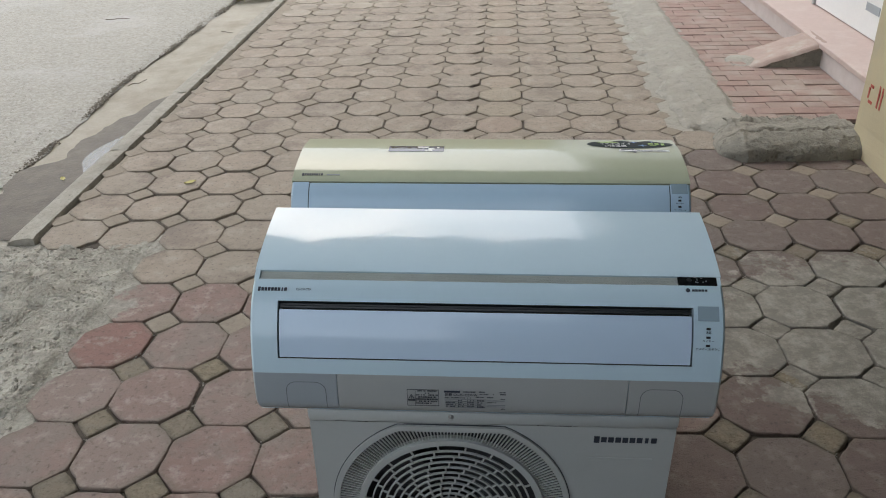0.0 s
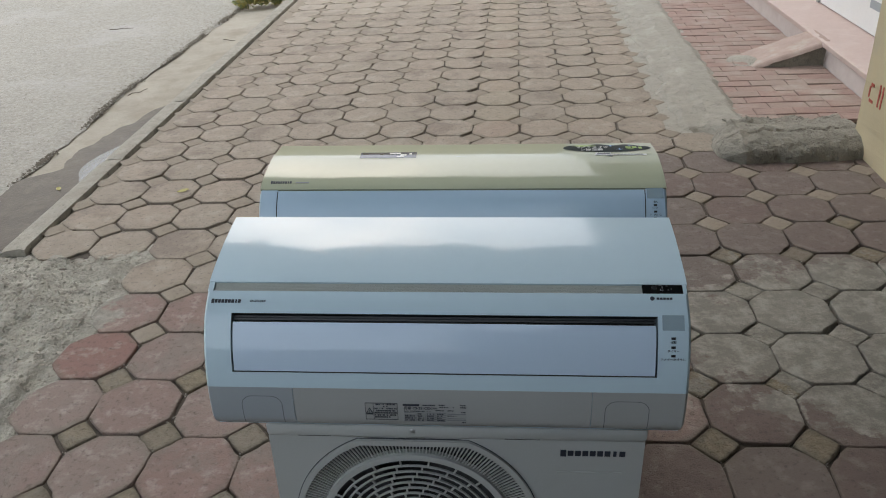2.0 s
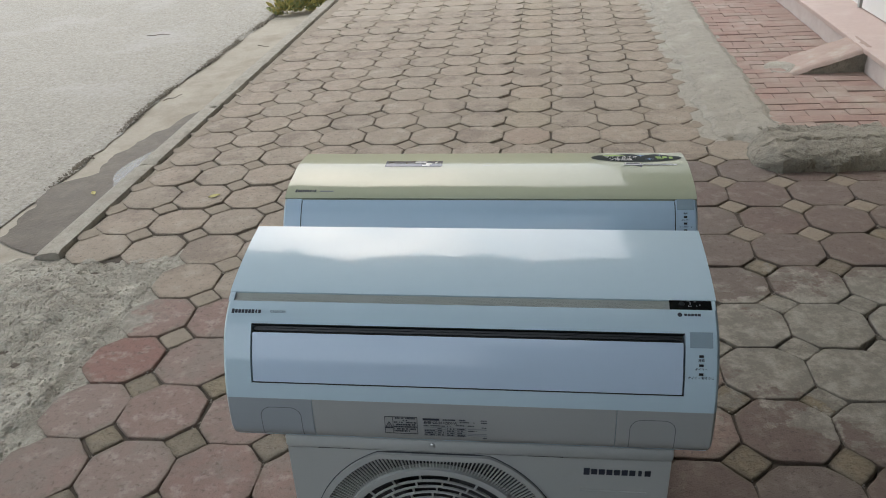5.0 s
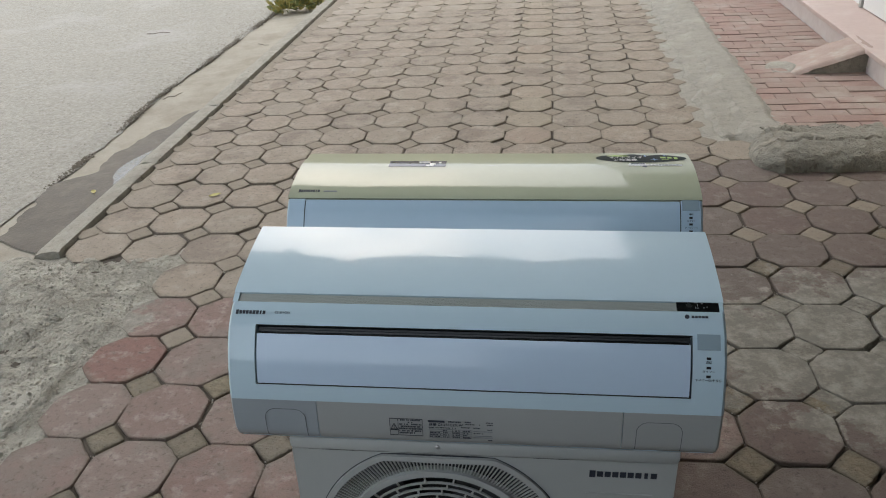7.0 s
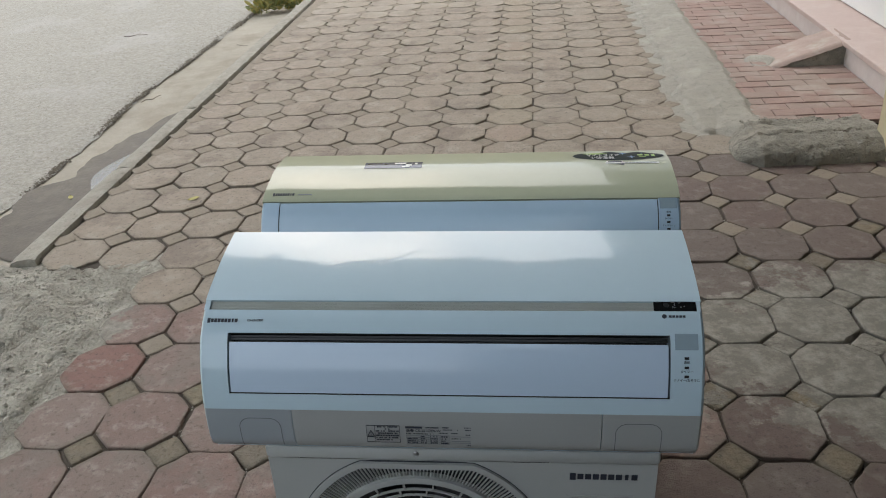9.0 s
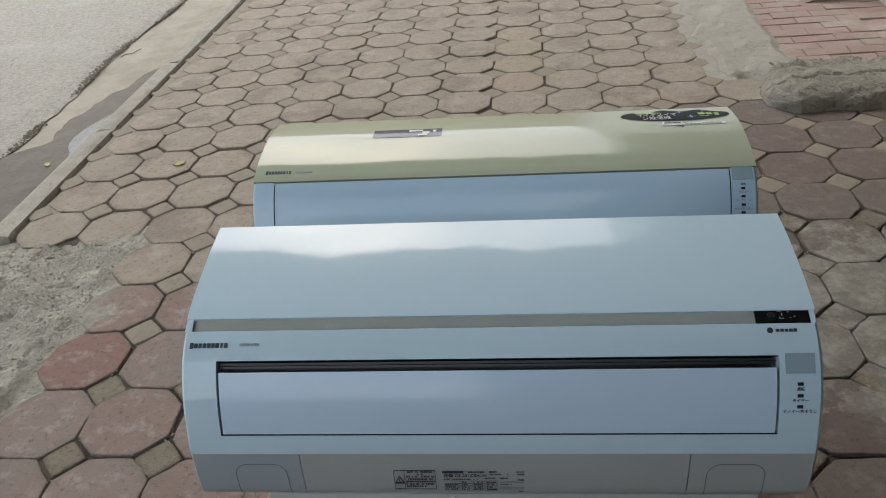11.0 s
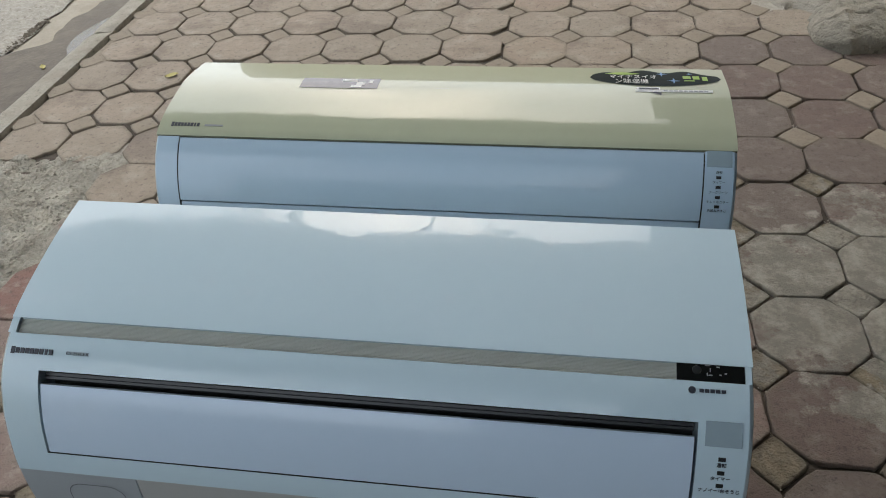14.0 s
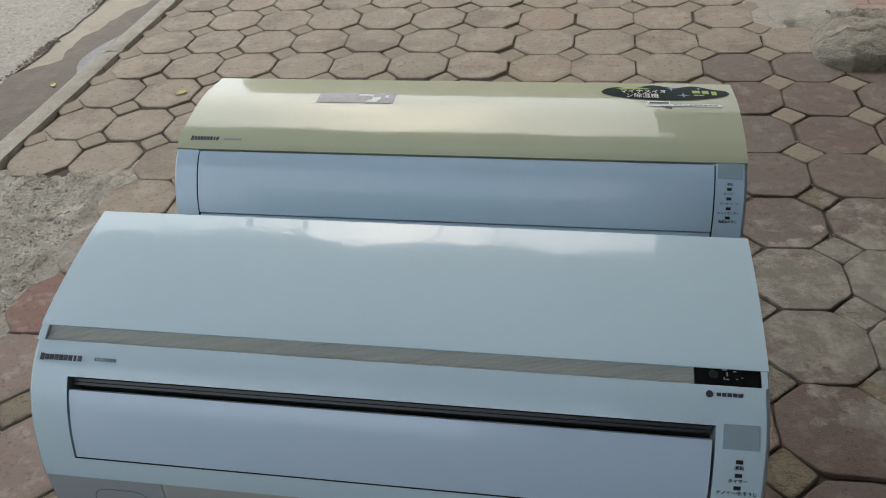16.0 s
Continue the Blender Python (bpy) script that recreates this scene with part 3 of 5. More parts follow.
def front_unit(m):
    w = 0.3985
    key = [(0.268, 0.2875), (0.222, 0.2825), (0.175, 0.2745), (0.125, 0.263), (0.090, 0.2515), (0.060, 0.234), (0.036, 0.211), (0.016, 0.176), (0.004, 0.141), (-0.004, 0.106), (-0.0075, 0.056), (-0.004, 0.032), (0.012, 0.014)]
    line = [(y, z - BASE) for y, z in smooth_line(key, 5)]
    h = lambda z: z - BASE
    unit = thing("indoor_air_conditioner", m, "white wall-split air conditioner standing on an outdoor unit", "air conditioner")
    rim = [(-w, 0.006), (-w + 0.0015, 0.0025), (-w + 0.005, 0)]
    rim_r = [(-x, d) for x, d in rim[::-1]]
    # housing: bands of skin round the openings, and the two ends
    bm = bmesh.new()
    x0, x1 = -0.351, 0.346
    sweep(bm, cut(line, h(0.2450), h(0.2215)), rim + rim_r)
    sweep(bm, cut(line, h(0.2215), h(0.1330)), rim + [(x0, 0)])
    sweep(bm, cut(line, h(0.2215), h(0.1330)), [(x1, 0)] + rim_r)
    sweep(bm, cut(line, h(0.1330), h(0.1057)), rim + rim_r)
    # lips of the opening
    for a, b in ((x0, x0), (x1, x1)):
        q = cut(line, h(0.2215), h(0.1330))
        r = offset_line(q, 0.03)
        va, vb = [bm.verts.new((a, y, z)) for y, z in q], [bm.verts.new((a, y, z)) for y, z in r]
        for i in range(len(q) - 1):
            bm.faces.new((va[i], va[i + 1], vb[i + 1], vb[i]))
    # back, top rim and bottom
    back = [(0.262, line[0][1] - 0.004), (0.268, line[0][1] - 0.012), (0.268, 0.0), (0.012, 0.0)]
    sweep(bm, back, [(-w + 0.003, 0), (w - 0.003, 0)])
    for s in (-1, 1):
        ring = offset_line(line, 0.006) + [(0.268, 0.0), (0.268, line[0][1] - 0.012)]
        f = bm.faces.new([bm.verts.new((s * w, y, z)) for y, z in (ring if s < 0 else ring[::-1])])
    part("housing", bm, WHITE, unit, smooth=True)
    # upper lid
    lid = cut(line, line[0][1], h(0.2528))
    bm = slab(bmesh.new(), lid, -w + 0.0005, w - 0.0005, 0.006)
    bmesh.ops.bevel(bm, geom=[e for e in bm.edges if e.calc_face_angle(0) > 1.0], offset=0.0015, segments=2, affect="EDGES")
    part("front_panel", bm, WHITE, unit, "glossy white curved lid", True)
    # ribbed silver band and display window
    band = offset_line(cut(line, h(0.2528), h(0.2450)), 0.004)
    bm = bmesh.new()
    n = 12
    ya, za = band[0]
    yb, zb = band[-1]
    ribs = []
    for k in range(n * 2 + 1):
        t = k / (n * 2)
        d = 0.0007 * (k % 2)
        ribs.append((ya + (yb - ya) * t + d, za + (zb - za) * t - d))
    sweep(bm, ribs, [(-0.388, 0), (0.3255, 0)])
    part("trim_strip", bm, SILVER, unit, "ribbed silver band")
    bm = slab(bmesh.new(), offset_line(cut(line, h(0.2528), h(0.2450)), 0.0012), 0.3255, 0.390, 0.004)
    disp = part("display_window", bm, SMOKED, unit, "smoked black display window")
    dl = offset_line(line, 0.0012)
    y, z, a = on_line(dl, h(0.2492), 0.0006)
    bm = bmesh.new()
    bmesh.ops.create_cone(bm, cap_ends=True, segments=20, radius1=0.0046, radius2=0.0040, depth=0.0016, matrix=Matrix.Translation((0.3445, y, z)) @ Matrix.Rotation(-a, 4, "X") @ Matrix.Rotation(radians(90), 4, "X"))
    part("sensor", bm, BLACK, disp, "round black sensor")
    for x, zz, ww, hh in ((0.355, 0.2513, 0.005, 0.0010), (0.3575, 0.2495, 0.0010, 0.004), (0.3545, 0.2475, 0.001, 0.003), (0.3575, 0.2472, 0.0035, 0.0010), (0.365, 0.2508, 0.003, 0.0010), (0.367, 0.2475, 0.002, 0.0010), (0.372, 0.2482, 0.002, 0.0010)):
        part("indicator_mark", decal(dl, x, h(zz), ww, hh), INK_PALE, disp)
    for x, ww in ((-0.393, 0.009), (0.3935, 0.006)):
        bm = slab(bmesh.new(), offset_line(cut(line, h(0.2528), h(0.2450)), 0.0008), x - ww / 2, x + ww / 2, 0.004)
        part("band_end", bm, WHITE, unit)
    # louvre opening: dark throat, inner vane, flap
    throat = offset_line(cut(line, h(0.2215), h(0.1330)), 0.03)
    bm = bmesh.new()
    sweep(bm, [cut(line, h(0.2215), h(0.1330))[0], throat[0]] + throat + [cut(line, h(0.2215), h(0.1330))[-1]], [(x0, 0), (x1, 0)])
    part("throat", bm, BLACK, unit, "dark air outlet behind the flap")
    for z in (0.2185, 0.2150):
        bm = slab(bmesh.new(), offset_line(cut(line, h(z + 0.0012), h(z - 0.0012)), 0.010), x0 + 0.002, x1 - 0.002, 0.012)
        part("inner_vane", bm, BLACK, unit)
    bm = slab(bmesh.new(), offset_line(cut(line, h(0.2105), h(0.1353)), -0.0005), x0 + 0.0035, x1 - 0.0032, 0.006)
    bmesh.ops.bevel(bm, geom=[e for e in bm.edges if e.calc_face_angle(0) > 1.0], offset=0.0012, segments=2, affect="EDGES")
    part("flap", bm, SATIN, unit, "white horizontal louvre flap, slightly open", True)
    # grey underside in three covers
    low = cut(line, h(0.1053), 0.0005)
    for x_a, x_b, mt in ((-w, -0.2525, GREY_DARK), (-0.2515, 0.2445, GREY), (0.2455, w, GREY)):
        bm = bmesh.new()
        st = [(x_a, 0.001), (x_b, 0.001)]
        if x_a == -w:
            st = [(-w, 0.006), (-w + 0.004, 0.001), (x_b, 0.001)]
        if x_b == w:
            st = [(x_a, 0.001), (w - 0.004, 0.001), (w, 0.006)]
        sweep(bm, low, st)
        cover = part("under_cover", bm, mt, unit, "grey plastic lower cover", True)
    # rounded knock-out outlines on the side covers
    for xa, xb in ((-0.341, -0.272), (0.2668, 0.338)):
        pts = []
        for k in range(33):
            t = k / 32
            if t < 0.3:
                pts.append((xa, 0.03 + 0.041 * t / 0.3))
            elif t < 0.42:
                a = math.pi * (1 - 0.5 * (t - 0.3) / 0.12)
                pts.append((xa + 0.018 + 0.018 * math.cos(a), 0.071 + 0.018 * math.sin(a)))
            elif t < 0.58:
                pts.append((xa + 0.018 + (xb - xa - 0.036) * (t - 0.42) / 0.16, 0.089))
            elif t < 0.70:
                a = math.pi * 0.5 * (1 - (t - 0.58) / 0.12)
                pts.append((xb - 0.018 + 0.018 * math.cos(a), 0.071 + 0.018 * math.sin(a)))
            else:
                pts.append((xb, 0.071 - 0.041 * (t - 0.7) / 0.3))
        bm = bmesh.new()
        prev = None
        for i, (x, z) in enumerate(pts):
            a, b = pts[max(i - 1, 0)], pts[min(i + 1, len(pts) - 1)]
            k = math.hypot(b[0] - a[0], b[1] - a[1])
            nx, nz = -(b[1] - a[1]) / k * 0.0006, (b[0] - a[0]) / k * 0.0006
            row = []
            for s in (-1, 1):
                y, zz, _ = on_line(line, h(z + nz * s), 0.0)
                row.append(bm.verts.new((x + nx * s, y - 0.0006, zz)))
            if prev:
                bm.faces.new((prev[0], prev[1], row[1], row[0]))
            prev = row
        part("knock_out", bm, KNOCK, unit)
    # print: maker's mark as a plain bar, model number, labels
    mark_blocks(unit, lambda x, w, hh: decal(line, x, h(0.2345), w, hh), -0.388, -0.337, 0.0078)
    part("model_number", lettered(line, "CS-251CEX", -0.3085, h(0.2346), 0.0054), INK, unit, "small printed model number CS-251CEX")
    for k in range(5):
        part("feature_mark", decal(line, 0.3485 + 0.0052 * k, h(0.2403), 0.0042, 0.0036), INK, unit)
    y, z, a = on_line(line, h(0.2403), 0.0008)
    bm = bmesh.new()
    bmesh.ops.create_cone(bm, cap_ends=True, segments=16, radius1=0.0036, radius2=0.0036, depth=0.0008, matrix=Matrix.Translation((0.3395, y, z)) @ Matrix.Rotation(radians(90) - a, 4, "X"))
    part("feature_dot", bm, INK, unit)
    part("receiver_window", decal(line, 0.3702, h(0.2142), 0.0345, 0.0245), WINDOW, unit, "grey infrared receiver window")
    for z, words in ((0.1935, "運転"), (0.1808, "タイマー"), (0.1682, "ナノイー/おそうじ")):
        part("indicator", decal(line, 0.3700, h(z), 0.0068, 0.004), BLACK, unit, "small black indicator lamp")
        part("indicator_text", lettered(line, words, 0.3700, h(z - 0.0056), 0.0048), INK, unit)
    def plates(cells, proud=0.0014):
        """Several thin printed plates (x, z, width, height) as one mesh."""
        bm = bmesh.new()
        for x, z, ww, hh in cells:
            y, zz, a = on_line(line, h(z), proud)
            bmesh.ops.create_cube(bm, size=1.0, matrix=Matrix.Translation((x, y, zz)) @ Matrix.Rotation(-a, 4, "X") @ Matrix.Diagonal((ww, 0.0006, hh, 1)))
        return bm

    def words(x0, x1, z, hh, r, fill=0.9):
        """A row of small blocks in place of print."""
        cells, x = [], x0
        while x < x1 - 0.001:
            ww = min(r.uniform(0.0011, 0.0026), x1 - x)
            if r.random() < fill:
                cells.append((x + ww / 2, z + r.uniform(-0.0001, 0.0001), ww, hh * r.uniform(0.75, 1.0)))
            x += ww + r.uniform(0.0004, 0.0008)
        return plates(cells)

    rng = random.Random(8)
    x_l, x_m, x_r, z_t, z_b = -0.1305, -0.1168, -0.0765, 0.0790, 0.0450
    rule = 0.0007
    plate = part("warning_label", plates([((x_l + x_r) / 2, z_t, x_r - x_l, rule), ((x_l + x_r) / 2, z_b, x_r - x_l, rule), ((x_l + x_m) / 2, 0.0560, x_m - x_l, rule)] + [(x, (z_t + z_b) / 2, rule, z_t - z_b) for x in (x_l, x_m, x_r)]), INK, unit, "boxed warning label printed in black")
    tri = [(-0.1292, 0.0575), (-0.1181, 0.0575), (-0.12365, 0.0690)]
    bm = bmesh.new()
    for (xa, za), (xb, zb) in zip(tri, tri[1:] + tri[:1]):
        y, zz, a = on_line(line, h((za + zb) / 2), 0.0014)
        bmesh.ops.create_cube(bm, size=1.0, matrix=Matrix.Translation(((xa + xb) / 2, y, zz)) @ Matrix.Rotation(-a, 4, "X") @ Matrix.Rotation(-math.atan2(zb - za, xb - xa), 4, "Y") @ Matrix.Diagonal((math.hypot(xb - xa, zb - za), 0.0006, 0.0011, 1)))
    part("warning_triangle", bm, INK, plate)
    part("exclamation_mark", plates([(-0.12365, 0.0632, 0.0010, 0.0042), (-0.12365, 0.0597, 0.0010, 0.0011)]), INK, plate)
    part("text_bar", words(x_m + 0.002, x_r - 0.003, 0.0765, 0.0026, rng), INK, plate)
    part("text_bar", words(-0.1005, -0.0915, 0.0722, 0.0022, rng), INK, plate)
    for k in range(5):
        part("text_bar", words(x_m + 0.0015, x_r - (0.0015 if k < 4 else 0.012), 0.0682 - 0.0045 * k, 0.0027, rng), INK, plate)
    rating = part("rating_plate", plates([(-0.0534, 0.0762, 0.0275, 0.0036)]), INK, unit, "printed rating plate with model number and table")
    part("model_text", lettered(line, "品番 CS-251CEX-W", -0.0663, h(0.0692), 0.0066, align="LEFT"), INK, rating)
    for x0, x1, z, hh in ((-0.034, -0.011, 0.0762, 0.0024), (-0.007, 0.003, 0.0766, 0.0024), (0.028, 0.0386, 0.0766, 0.0014), (-0.006, 0.018, 0.0722, 0.0016), (0.029, 0.0386, 0.0722, 0.002), (-0.066, -0.058, 0.0637, 0.0018), (-0.055, -0.020, 0.0637, 0.0018), (-0.013, 0.003, 0.0655, 0.0018), (0.007, 0.018, 0.0655, 0.0018), (0.030, 0.0386, 0.0625, 0.0018), (0.0073, 0.022, 0.0545, 0.0016), (-0.010, 0.003, 0.0435, 0.0018), (0.031, 0.0386, 0.0405, 0.0018)):
        part("text_bar", words(x0, x1, z, hh, rng), INK, rating)
    lines = [(-0.031, z, 0.070, 0.0004) for z in (0.0605, 0.0560, 0.0515, 0.0470, 0.0425)] + [(x, 0.0515, 0.0004, 0.018) for x in (-0.0660, -0.0455, -0.0300, -0.0130, 0.0040)] + [(0.0225, z, 0.031, 0.0007) for z in (0.0585, 0.0490, 0.0455)]
    part("table_rule", plates(lines), INK_PALE, rating)
    for q in range(4):
        for x0, x1 in ((-0.0645, -0.0470), (-0.0430, -0.0330), (-0.0275, -0.0155), (-0.0105, 0.0015)):
            if q or x0 > -0.06:
                part("text_bar", words(x0, x1, 0.0582 - 0.0045 * q, 0.0022, rng, 0.8), INK, rating)
    return unit


def rear_unit(m):
    w = 0.4415
    key = [(0.222, 0.183), (0.137, 0.1915), (0.060, 0.183), (0.025, 0.174), (0.004, 0.1645), (-0.018, 0.145), (-0.040, 0.112), (-0.052, 0.080), (-0.060, 0.040), (-0.060, 0.0), (-0.048, -0.040)]
    base = -0.043
    pts = smooth_line(key, 5)
    top = [(y, z - base) for y, z in pts if y > 0.137 - 1e-6]
    line = [(y, z - base) for y, z in pts if y <= 0.137 + 1e-6]
    full = [(y, z - base) for y, z in pts]
    h = lambda z: z - base
    unit = thing("indoor_air_conditioner", m, "older split air conditioner with a yellowed cream lid and pale panel", "air conditioner")
    rim = [(-w, 0.006), (-w + 0.0015, 0.0025), (-w + 0.005, 0)]
    rim_r = [(-x, d) for x, d in rim[::-1]]
    seam = h(0.1645)
    lid = [p for p in full if p[0] > 0.0055] + [on_line(line, seam + 0.001)[:2]]
    bm = slab(bmesh.new(), lid, -w, w, 0.006)
    bmesh.ops.bevel(bm, geom=[e for e in bm.edges if e.calc_face_angle(0) > 1.0], offset=0.002, segments=2, affect="EDGES")
    part("front_panel", bm, CREAM, unit, "yellowed cream glossy lid", True)
    lower = cut(line, seam, h(-0.038))
    bm = bmesh.new()
    sweep(bm, lower, rim + [(-w + 0.0395, 0)])
    sweep(bm, lower, [(0.3965, 0)] + rim_r)
    sweep(bm, [(0.222, h(0.183) - 0.004), (0.222, 0.0), (-0.045, 0.0)], [(-w + 0.003, 0), (w - 0.003, 0)])
    for s in (-1, 1):
        ring = offset_line(full, 0.006) + [(0.222, 0.0)]
        bm.faces.new([bm.verts.new((s * w, y, z)) for y, z in (ring if s < 0 else ring[::-1])])
    part("housing", bm, PALE, unit, smooth=True)
    bm = bmesh.new()
    sweep(bm, offset_line(lower, 0.008), [(-w + 0.03, 0), (0.41, 0)])
    part("panel_gap", bm, BLACK, unit)
    bm = slab(bmesh.new(), cut(line, seam - 0.0012, h(0.0815)), -w + 0.0415, 0.3945, 0.006)
    part("flap", bm, PALE, unit, "pale blue-white closed louvre panel", True)
    bm = slab(bmesh.new(), offset_line(cut(line, h(0.0785), h(-0.038)), 0.002), -w + 0.0415, 0.3945, 0.006)
    part("lower_panel", bm, PALE, unit, smooth=True)
    mark_blocks(unit, lambda x, w, hh: decal(line, x, h(0.1738), w, hh), -0.4215, -0.3735, 0.0085)
    part("model_bar", decal(line, -0.350, h(0.1735), 0.030, 0.0032), INK_PALE, unit)
    part("receiver_window", decal(line, 0.4165, h(0.1578), 0.0345, 0.0235), WINDOW, unit, "grey receiver window")
    for z, words in ((0.1440, "運転"), (0.1330, "タイマー"), (0.1210, "アークリーン"), (0.1090, "キレイモニター"), (0.0975, "内部おそうじ")):
        part("indicator_text", lettered(line, words, 0.4165, h(z), 0.0044), INK, unit)
    for z in (0.1385, 0.1272, 0.1150, 0.1030):
        part("indicator", decal(line, 0.4160, h(z), 0.0068, 0.0042), BLACK, unit, "small black indicator lamp")

    def lay(y, proud):
        """Height and slope of the lid at depth y."""
        for (y0, a), (y1, b) in zip(full, full[1:]):
            if y0 >= y >= y1 and y0 > y1:
                s = math.atan2(a - b, y0 - y1)
                return (y0 * (y - y1) + y1 * (y0 - y)) / (y0 - y1), (a * (y - y1) + b * (y0 - y)) / (y0 - y1) + proud, s

    def sheet(outline, proud):
        """A thin print that follows the lid, within an outline of (x, y)."""
        bm = bmesh.new()
        top = [bm.verts.new((x, y, lay(y, proud)[1])) for x, y in outline]
        bm.faces.new(top)
        bmesh.ops.triangulate(bm, faces=bm.faces[:])
        bm.normal_update()
        for f in bm.faces:
            if f.normal.z < 0:
                f.normal_flip()
        return bm

    def strip(x0, x1, y0, y1, proud, wave=None, n=24):
        bm = bmesh.new()
        rows = []
        for i in range(n + 1):
            x = x0 + (x1 - x0) * i / n
            ya, yb = (y0, y1) if wave is None else wave((i + 0.02) / (n + 0.04))
            rows.append([bm.verts.new((x, ya + (yb - ya) * k / 6, lay(ya + (yb - ya) * k / 6, proud)[1])) for k in range(7)])
        for a, b in zip(rows, rows[1:]):
            for k in range(6):
                bm.faces.new((a[k], b[k], b[k + 1], a[k + 1]))
        return bm

    def lens(t):
        s = math.sqrt(max(0, 1 - (2 * t - 1) ** 2))
        return 0.176 - 0.030 * s ** 1.1, 0.176 + 0.030 * s ** 0.8 + 0.006 * math.sin(t * 19) * s

    oval = part("sticker", strip(0.233, 0.434, 0, 0, 0.0008, lens, 48), STICKER_BLACK, unit, "black oval advertising sticker with white Japanese text")
    part("sticker_blob", strip(0.256, 0.312, 0, 0, 0.0012, lambda t: (0.194 - 0.005 * math.sin(math.pi * t), 0.194 + 0.006 * math.sin(math.pi * t))), STICKER_GREEN, oval)
    for x, y, r in ((0.345, 0.194, 0.010), (0.362, 0.166, 0.011), (0.388, 0.196, 0.006)):
        part("sticker_star", sheet([(x + r * (1 if k % 2 == 0 else 0.25) * math.cos(k * math.pi / 4), y + r * (1 if k % 2 == 0 else 0.25) * math.sin(k * math.pi / 4)) for k in range(8)], 0.0012), STICKER_BLUE, oval)
    for words, x, y, size in (("マイナスイオ", 0.300, 0.1775, 0.0185), ("ン除湿機", 0.297, 0.1590, 0.0195)):
        yy, zz, s = lay(y, 0.0022)
        part("sticker_text", text_mesh(words, size, Matrix.Translation((x, yy, zz)) @ Matrix.Rotation(s - radians(90), 4, "X") @ Matrix.Diagonal((0.68, 1, 1, 1)), 0.0001), STICKER_WHITE, oval)
    for x, y, w, d in ((0.383, 0.181, 0.012, 0.012), (0.397, 0.180, 0.010, 0.014), (0.410, 0.176, 0.008, 0.016), (0.386, 0.167, 0.016, 0.004)):
        part("sticker_bar", strip(x - w / 2, x + w / 2, y - d / 2, y + d / 2, 0.0012, n=2), STICKER_GREEN, oval)
    tag = part("tag_strip", strip(0.302, 0.417, 0.1265, 0.1335, 0.0010), STICKER_WHITE, unit, "narrow white printed tag strip")
    for k in range(9):
        part("tag_bar", strip(0.344 + 0.0075 * k, 0.350 + 0.0075 * k, 0.1285, 0.1315, 0.0013, n=2), INK_PALE, tag)
    part("tag_box", strip(0.304, 0.339, 0.130, 0.140, 0.0014, n=4), STICKER_WHITE, tag)
    part("tag_box_print", strip(0.307, 0.337, 0.1325, 0.1375, 0.0017, n=4), INK, tag)
    part("tag_point", sheet([(0.322, 0.1265), (0.341, 0.1265), (0.340, 0.117)], 0.0012), INK, tag)
    foil = part("foil_sticker", strip(-0.2355, -0.105, 0.121, 0.154, 0.0008), FOIL, unit, "torn dark glossy film sticker")
    for x0, x1, y0, y1 in ((-0.168, -0.142, 0.142, 0.150), (-0.150, -0.132, 0.124, 0.131), (-0.142, -0.128, 0.131, 0.141), (-0.122, -0.116, 0.138, 0.147)):
        part("foil_scrap", strip(x0, x1, y0, y1, 0.0012, n=3), STICKER_WHITE, foil)
    part("lid_seam", strip(-w + 0.004, w - 0.004, 0.1264, 0.1272, 0.0003), GREY, unit)
    return unit, full, h


